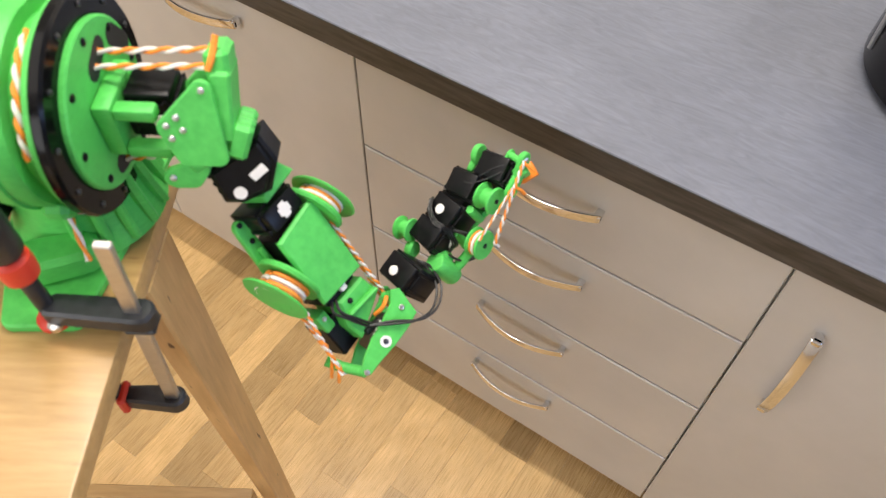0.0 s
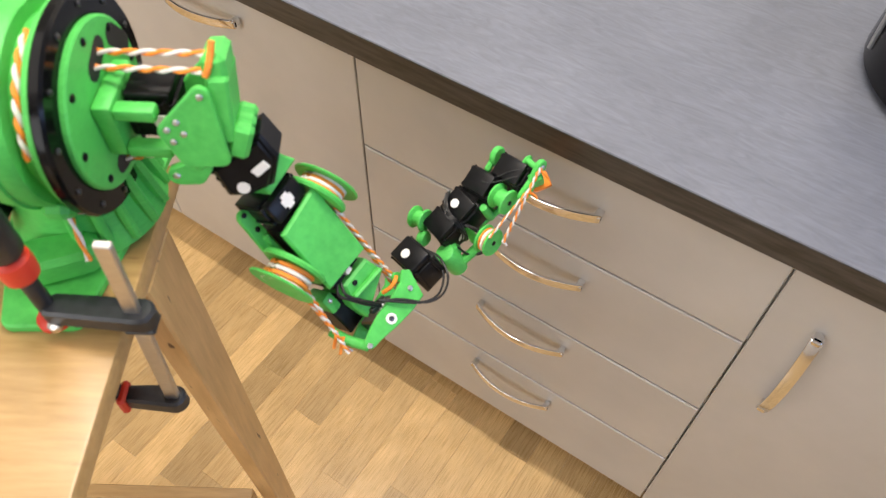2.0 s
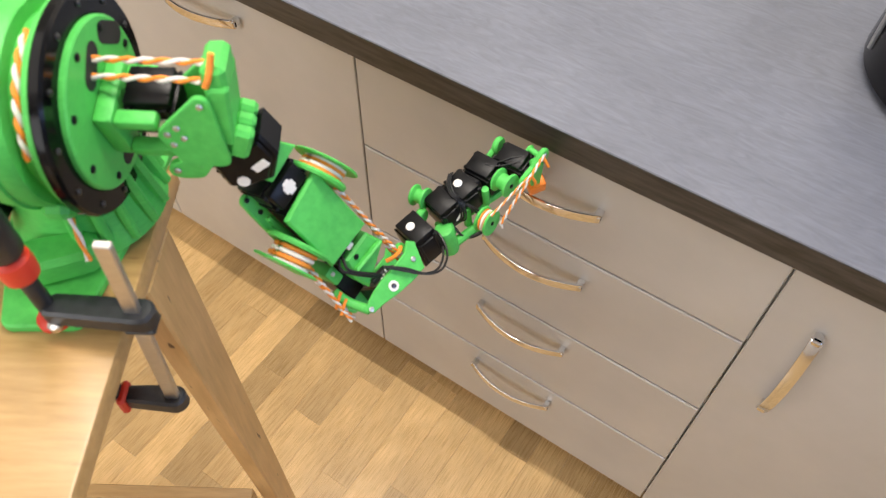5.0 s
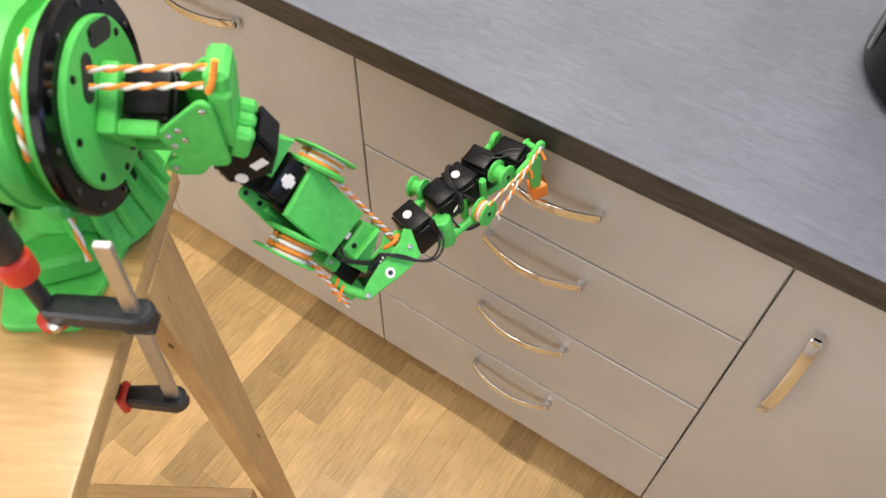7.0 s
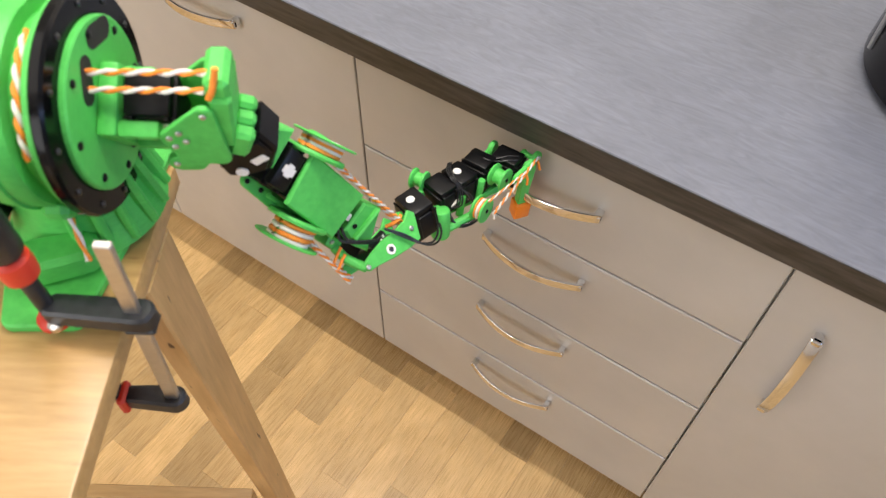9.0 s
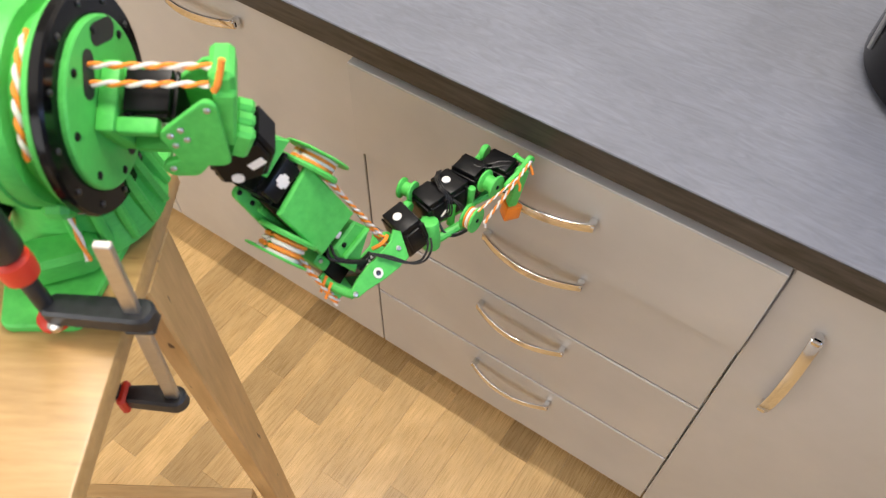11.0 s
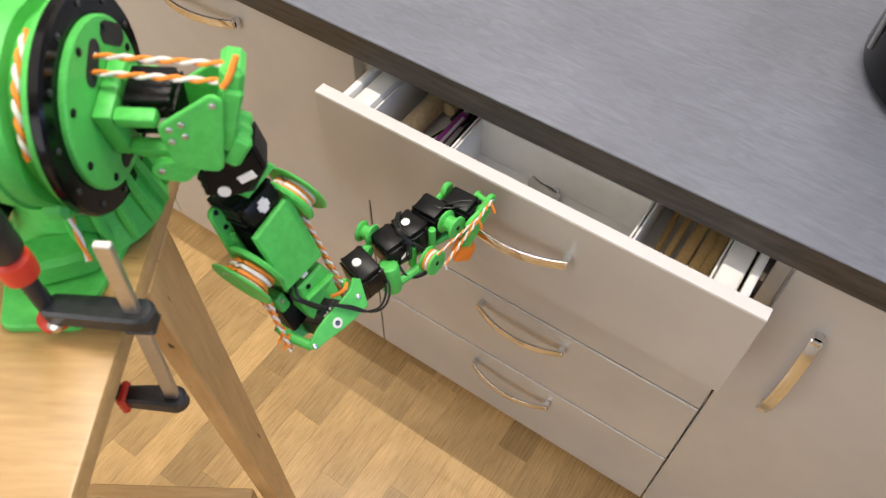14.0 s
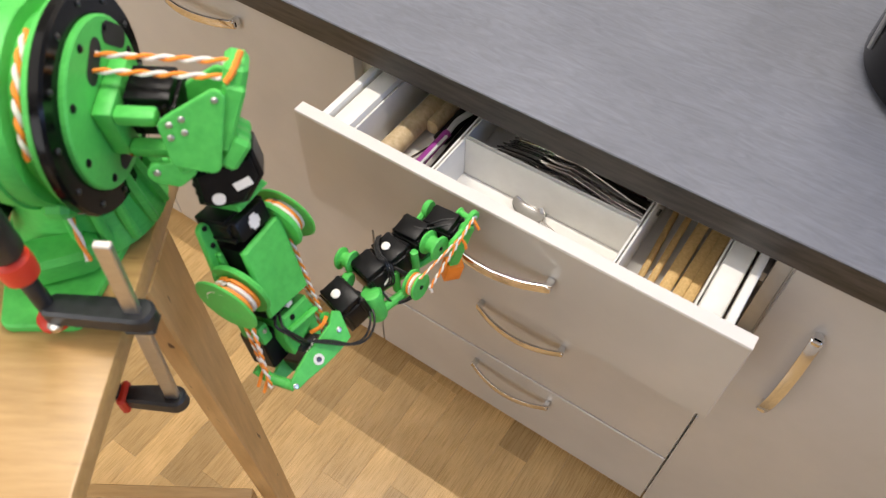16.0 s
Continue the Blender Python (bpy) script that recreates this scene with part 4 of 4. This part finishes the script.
part("side_rail", tube([(-0.046, -0.052, 0.049), (-0.012, -0.050, 0.040), (0.016, -0.046, 0.036)], 0.0065, 10), GREEN, fore)
part("link_post", rod((0.0215, -0.008, 0.0165), (0.0165, -0.042, 0.0165), 0.0052, 14, bevel=0.001), GREEN, fore)
part("link_post", rod((-0.010, -0.018, 0.0255), (-0.016, -0.050, 0.0305), 0.0055, 14, bevel=0.001), GREEN, fore)
part("wrist_wheel", lathe([(0.0110, -0.004), (0.0125, -0.002), (0.0125, 0.002), (0.0110, 0.004)], pose(0.0600, -0.010, -0.0390, 0, 40, 0), 28), GREEN, fore)
part("wheel_arm", turned_box((0.050, -0.010, -0.034), (0.026, 0.010, 0.008), (0, 35, 0), 0.003), GREEN, fore)
GRIP = pose(0.0715, -0.012, 0.0227, 0, 25, 0)
end = part("gripper_bracket", plate([(0, -0.004, 0.009), (0.020, 0.002, 0.007)], -0.003, 0.004, m=GRIP), GREEN, fore, "green printed gripper bracket")
part("gripper_cheek", plate([(0.016, 0.000, 0.007), (0.0385, 0.012, 0.0082)], -0.003, 0.0038, m=GRIP), GREEN, fore)
part("gripper_cheek", plate([(0.004, -0.004, 0.007), (0.034, 0.008, 0.007)], -0.022, -0.018, m=GRIP), GREEN, fore)
part("gripper_pin", rod(GRIP @ Vector((0.034, 0.010, -0.020)), GRIP @ Vector((0.034, 0.010, -0.003)), 0.004, 12), GREEN, fore)
part("gripper_block", turned_box(GRIP @ Vector((0.008, -0.006, -0.010)), (0.022, 0.016, 0.014), (0, 25, 0), 0.003), BLACK, fore)
part("grip_screw", lathe([(0.0032, 0.0039), (0.0032, 0.005), (0.002, 0.0058)], GRIP @ Matrix.Translation((0.0385, 0.012, 0)), 12), STEEL, end)
cord(fore, (0.0225, -0.034, 0.0580), (0.0800, -0.006, 0.0280), 0.0022, 0.016)
cord(fore, (0.0800, -0.006, 0.0280), (0.1065, 0.003, 0.0110), 0.0022, 0.016)
cord(fore, (0.0150, -0.010, 0.0560), (0.0800, -0.004, 0.0270), 0.0016, 0.018)
part("cord_end", tube([(0.104, 0.002, 0.012), (0.106, -0.006, 0.016), (0.107, -0.014, 0.019)], 0.0020, 6), ORANGE, fore, "loose orange cord end")
part("cord_end", tube([(0.082, -0.008, 0.028), (0.084, -0.016, 0.030), (0.083, -0.024, 0.031)], 0.0020, 6), ORANGE, fore, "loose orange cord end")
part("white_end", tube([(0.0225, -0.034, 0.0580), (0.0235, -0.038, 0.059), (0.023, -0.042, 0.060)], 0.0016, 6), CORD_WHITE, fore, "loose white cord end")
for j in range(3):
    d = 0.0026 * j
    part("servo_cable", tube(curve_through([(-0.014 + d, 0.002, -0.020), (-0.021 + d, 0.0035 + 0.001 * j, -0.006), (-0.022 + d, 0.004, 0.012), (-0.016 + d, -0.004, 0.022), (-0.020 + d, -0.022, 0.032 + d), (-0.030 + d, -0.030, 0.034)], 40), 0.0011), CABLE, fore, "thin black servo cable")
for j in range(2):
    d = 0.004 * j
    part("servo_cable", tube(curve_through([(-0.012, -0.006, 0.022), (0.000 + d, -0.022, 0.036), (0.002 + d, -0.044 - d, 0.046), (-0.012, -0.052 - d, 0.048), (-0.028, -0.046 - d, 0.046), (-0.034, -0.030, 0.038)], 40), 0.0015), CABLE, fore, "looped black servo cable")
part("servo_cable", tube(curve_through([(0.078, 0.0015, 0.006), (0.066, 0.003, 0.004), (0.052, 0.002, 0.000), (0.040, 0.0045, -0.004), (0.034, 0.005, -0.010)], 30), 0.0011), CABLE, fore, "thin black servo cable")
part("servo_cable", tube(curve_through([(0.084, 0.0010, 0.000), (0.070, 0.003, -0.004), (0.056, 0.002, -0.006), (0.046, 0.000, -0.010)], 30), 0.0011), CABLE, fore, "thin black servo cable")
part("white_plug", turned_box((-0.022, -0.026, 0.0300), (0.014, 0.005, 0.004), (0, 20, 35), 0.001), STICKER, fore, "white cable plug")

finger = part("finger", plate([(0, 0, 0.0085), (0.002, -0.078, 0.0070)], -0.006, 0.006, bevel=0.0015, m=pose(0, 0, 0, 90, 0, 0)), GREEN, robot, "green printed hook finger")
part("finger_tip", box((-0.0125, -0.0105, -0.114), (0.0120, 0.0105, -0.080), 0.0025, seg=2), ORANGE_TIP, finger, "orange printed fingertip")

cord_a, cord_b, cord_c = (cord(robot, (0, 0, 0), (0.16, 0, 0), 0.0030, 0.034) for _ in range(3))


# ---------- motion ----------
def between(a, b, f):
    return tuple(p + (q - p) * f for p, q in zip(a, b))


def motions():
    pulls = ((0, 0), (9.2, 0), (10.0, 0.003), (11.3, 0.0195), (11.5, 0.0204), (12.0, 0.025), (12.5, 0.0286), (12.7, 0.032), (12.8, 0.041), (12.9, 0.063), (13.0, 0.094), (13.1, 0.134), (13.2, 0.154), (13.3, 0.164), (13.4, 0.164), (13.5, 0.158), (13.6, 0.136), (13.7, 0.120), (13.8, 0.104), (13.9, 0.087), (14.0, 0.083), (14.2, 0.093), (14.5, 0.110), (15.0, 0.110), (15.5, 0.110), (16.0, 0.123))
    for ob in IN_DRAWER:
        m = ob.matrix_basis.copy()
        walk(ob, [(t, Matrix.Translation((0, -p, 0)) @ m) for t, p in pulls])
    a = {
        0: (51.1, 53.1, -24.6, 2.9, 56.8, -25.0, 34.3, -19.7, 56.7, 97.3, -35.7, 19.4, 0, -0.014, -0.085, -0.044),
        0.5: (51.8, 55.5, -24.1, 3.7, 58.9, -24.9, 35.5, -15.3, 55.2, 98.3, -33.1, 17.6, 0, -0.014, -0.085, -0.044),
        1: (56.2, 56.7, -20.5, 7.3, 60.2, -21.2, 36.0, -8.1, 54.2, 99.0, -30.5, 15.3, 0, -0.014, -0.085, -0.044),
        1.5: (64.9, 56.1, -13.8, 15.4, 58.6, -14.9, 35.6, -9.2, 53.3, 100.4, -31.3, 13.4, 0, -0.014, -0.086, -0.038),
        3.5: (66.0, 55.3, -13.2, 16.6, 58.7, -14.3, 35.7, -9.6, 52.9, 99.8, -30.8, 13.7, 0, -0.014, -0.086, -0.038),
        4: (71.6, 56.6, -9.2, 21.8, 59.6, -9.6, 38.3, -5.1, 53.0, 96.1, -23.1, 17.2, 3, -0.014, -0.086, -0.038),
        6.5: (93.5, 60.5, 8.5, 44.4, 60.4, 9.7, 41.5, -2.0, 51.2, 92.1, -14.2, 19.9, 30, 0.002, -0.091, -0.02),
        7: (93.8, 61.6, 9.3, 45.1, 61.0, 9.7, 40.8, -2.5, 51.4, 89.9, -13.7, 20.3, 32, 0.002, -0.091, -0.02),
        7.5: (99.4, 62.6, 14.7, 49.5, 61.0, 14.0, 42.1, 0.0, 50.9, 89.7, -10.6, 21.2, 34, 0.002, -0.091, -0.02),
        8: (107.0, 61.0, 20.9, 57.7, 59.7, 21.0, 41.0, 8.8, 50.2, 85.1, 0.8, 22.3, 35, 0.001, -0.091, -0.016),
        9.2: (106.6, 60.8, 20.6, 58.1, 59.7, 21.2, 41.1, 8.9, 50.1, 84.8, 1.6, 22.4, 35, 0.001, -0.091, -0.016),
        11.5: (86.0, 66.6, 8.0, 42.3, 65.2, 7.9, 42.4, -3.1, 50.4, 86.7, -6.0, 21.0, 22, -0.012, -0.096, -0.022),
        12: (78.7, 68.0, 2.2, 38.5, 66.4, 2.8, 42.9, -6.5, 50.4, 86.2, -9.6, 20.4, 16, -0.012, -0.096, -0.022),
        12.5: (74.1, 68.9, -1.0, 34.8, 67.3, 0.4, 44.6, -9.4, 50.0, 87.0, -11.9, 19.6, 12, -0.012, -0.096, -0.022),
        13: (34.0, 70.8, -41.7, -7.0, 70.7, -39.3, 46.6, -17.5, 48.5, 88.9, -19.8, 19.3, 8, -0.031, -0.102, -0.013),
        13.5: (11.2, 70.0, -63.6, -40.6, 70.1, -66.5, 50.2, -0.3, 52.0, 86.4, -9.4, 21.4, 10, -0.031, -0.102, -0.013),
        14: (59.7, 71.8, -17.6, 13.8, 72.6, -17.0, 50.1, 1.2, 52.9, 88.2, -7.0, 20.8, 10, -0.03, -0.082, -0.013),
        14.5: (39.6, 71.3, -36.0, -10.9, 71.7, -38.5, 47.6, 0.5, 54.0, 88.0, -9.7, 21.5, 9, -0.03, -0.082, -0.013),
        15: (40.4, 71.2, -35.4, -11.1, 71.6, -38.6, 46.6, 0.2, 53.9, 87.6, -9.7, 21.4, 8, -0.03, -0.082, -0.013),
        15.5: (41.0, 70.1, -34.4, -11.8, 71.0, -38.6, 46.1, -0.3, 54.4, 86.8, -8.8, 22.3, 8, -0.03, -0.082, -0.013),
        16: (32.4, 68.0, -41.9, -20.9, 69.2, -47.0, 45.4, -2.6, 54.8, 87.3, -11.2, 22.7, 7, -0.03, -0.082, -0.013),
    }
    a[12.7] = between(a[12.5], a[13.0], 0.05)
    a[12.8] = between(a[12.5], a[13.0], 0.19)
    a[12.9] = between(a[12.5], a[13.0], 0.53)
    a[13.1] = between(a[13.0], a[13.5], 0.62)
    a[13.2] = between(a[13.0], a[13.5], 0.93)
    a[13.35] = between(a[13.0], a[13.5], 1.09)
    a[13.7] = between(a[13.5], a[14.0], 0.51)
    a[13.9] = between(a[13.5], a[14.0], 0.95)
    poses = {t: joints(*a[t]) for t in sorted(a)}
    for key, ob in dict(mount=mount, bracket=bracket, upper=upper, elbow=elbow, fore=fore, finger=finger, disc=disc, cord_a=cord_a, cord_b=cord_b, cord_c=cord_c).items():
        walk(ob, [(t, p[key]) for t, p in poses.items()])


# ---------- floor strips ----------
def floor_strips():
    w, x = 0.0665, -2.2145
    meshes = {}
    rest = bmesh.new()
    while x < 2.55:
        y = -2.58 - random.random() * 0.3
        while y < 0.60:
            L = random.choice((0.30, 0.40, 0.50, 0.62))
            near = -0.85 < x < 0.75 and -0.95 < y < 0.05
            if near:
                if L not in meshes:
                    me_b = box((0.00015, 0.00015, -0.0034), (w - 0.00015, L - 0.00015, 0.0), 0.0003)
                    me = bpy.data.meshes.new("strip")
                    me_b.to_mesh(me)
                    me_b.free()
                    me.materials.append(OAK)
                    meshes[L] = me
                ob = new("strip", meshes[L])
                ob.parent = floor
                ob.location = (x, y, 0)
            elif y + L > -2.6:
                y0, y1 = max(y, -2.6) + 0.0003, min(y + L, 0.62) - 0.0003
                vs = [rest.verts.new(v) for v in ((x + 0.0003, y0, 0), (x + w - 0.0003, y0, 0), (x + w - 0.0003, y1, 0), (x + 0.0003, y1, 0))]
                rest.faces.new(vs)
            y += L
        x += w
    ob = part("far_strips", rest, OAK, floor, smooth=False)
    ob["kind"] = "stuff"


floor_strips()
motions()
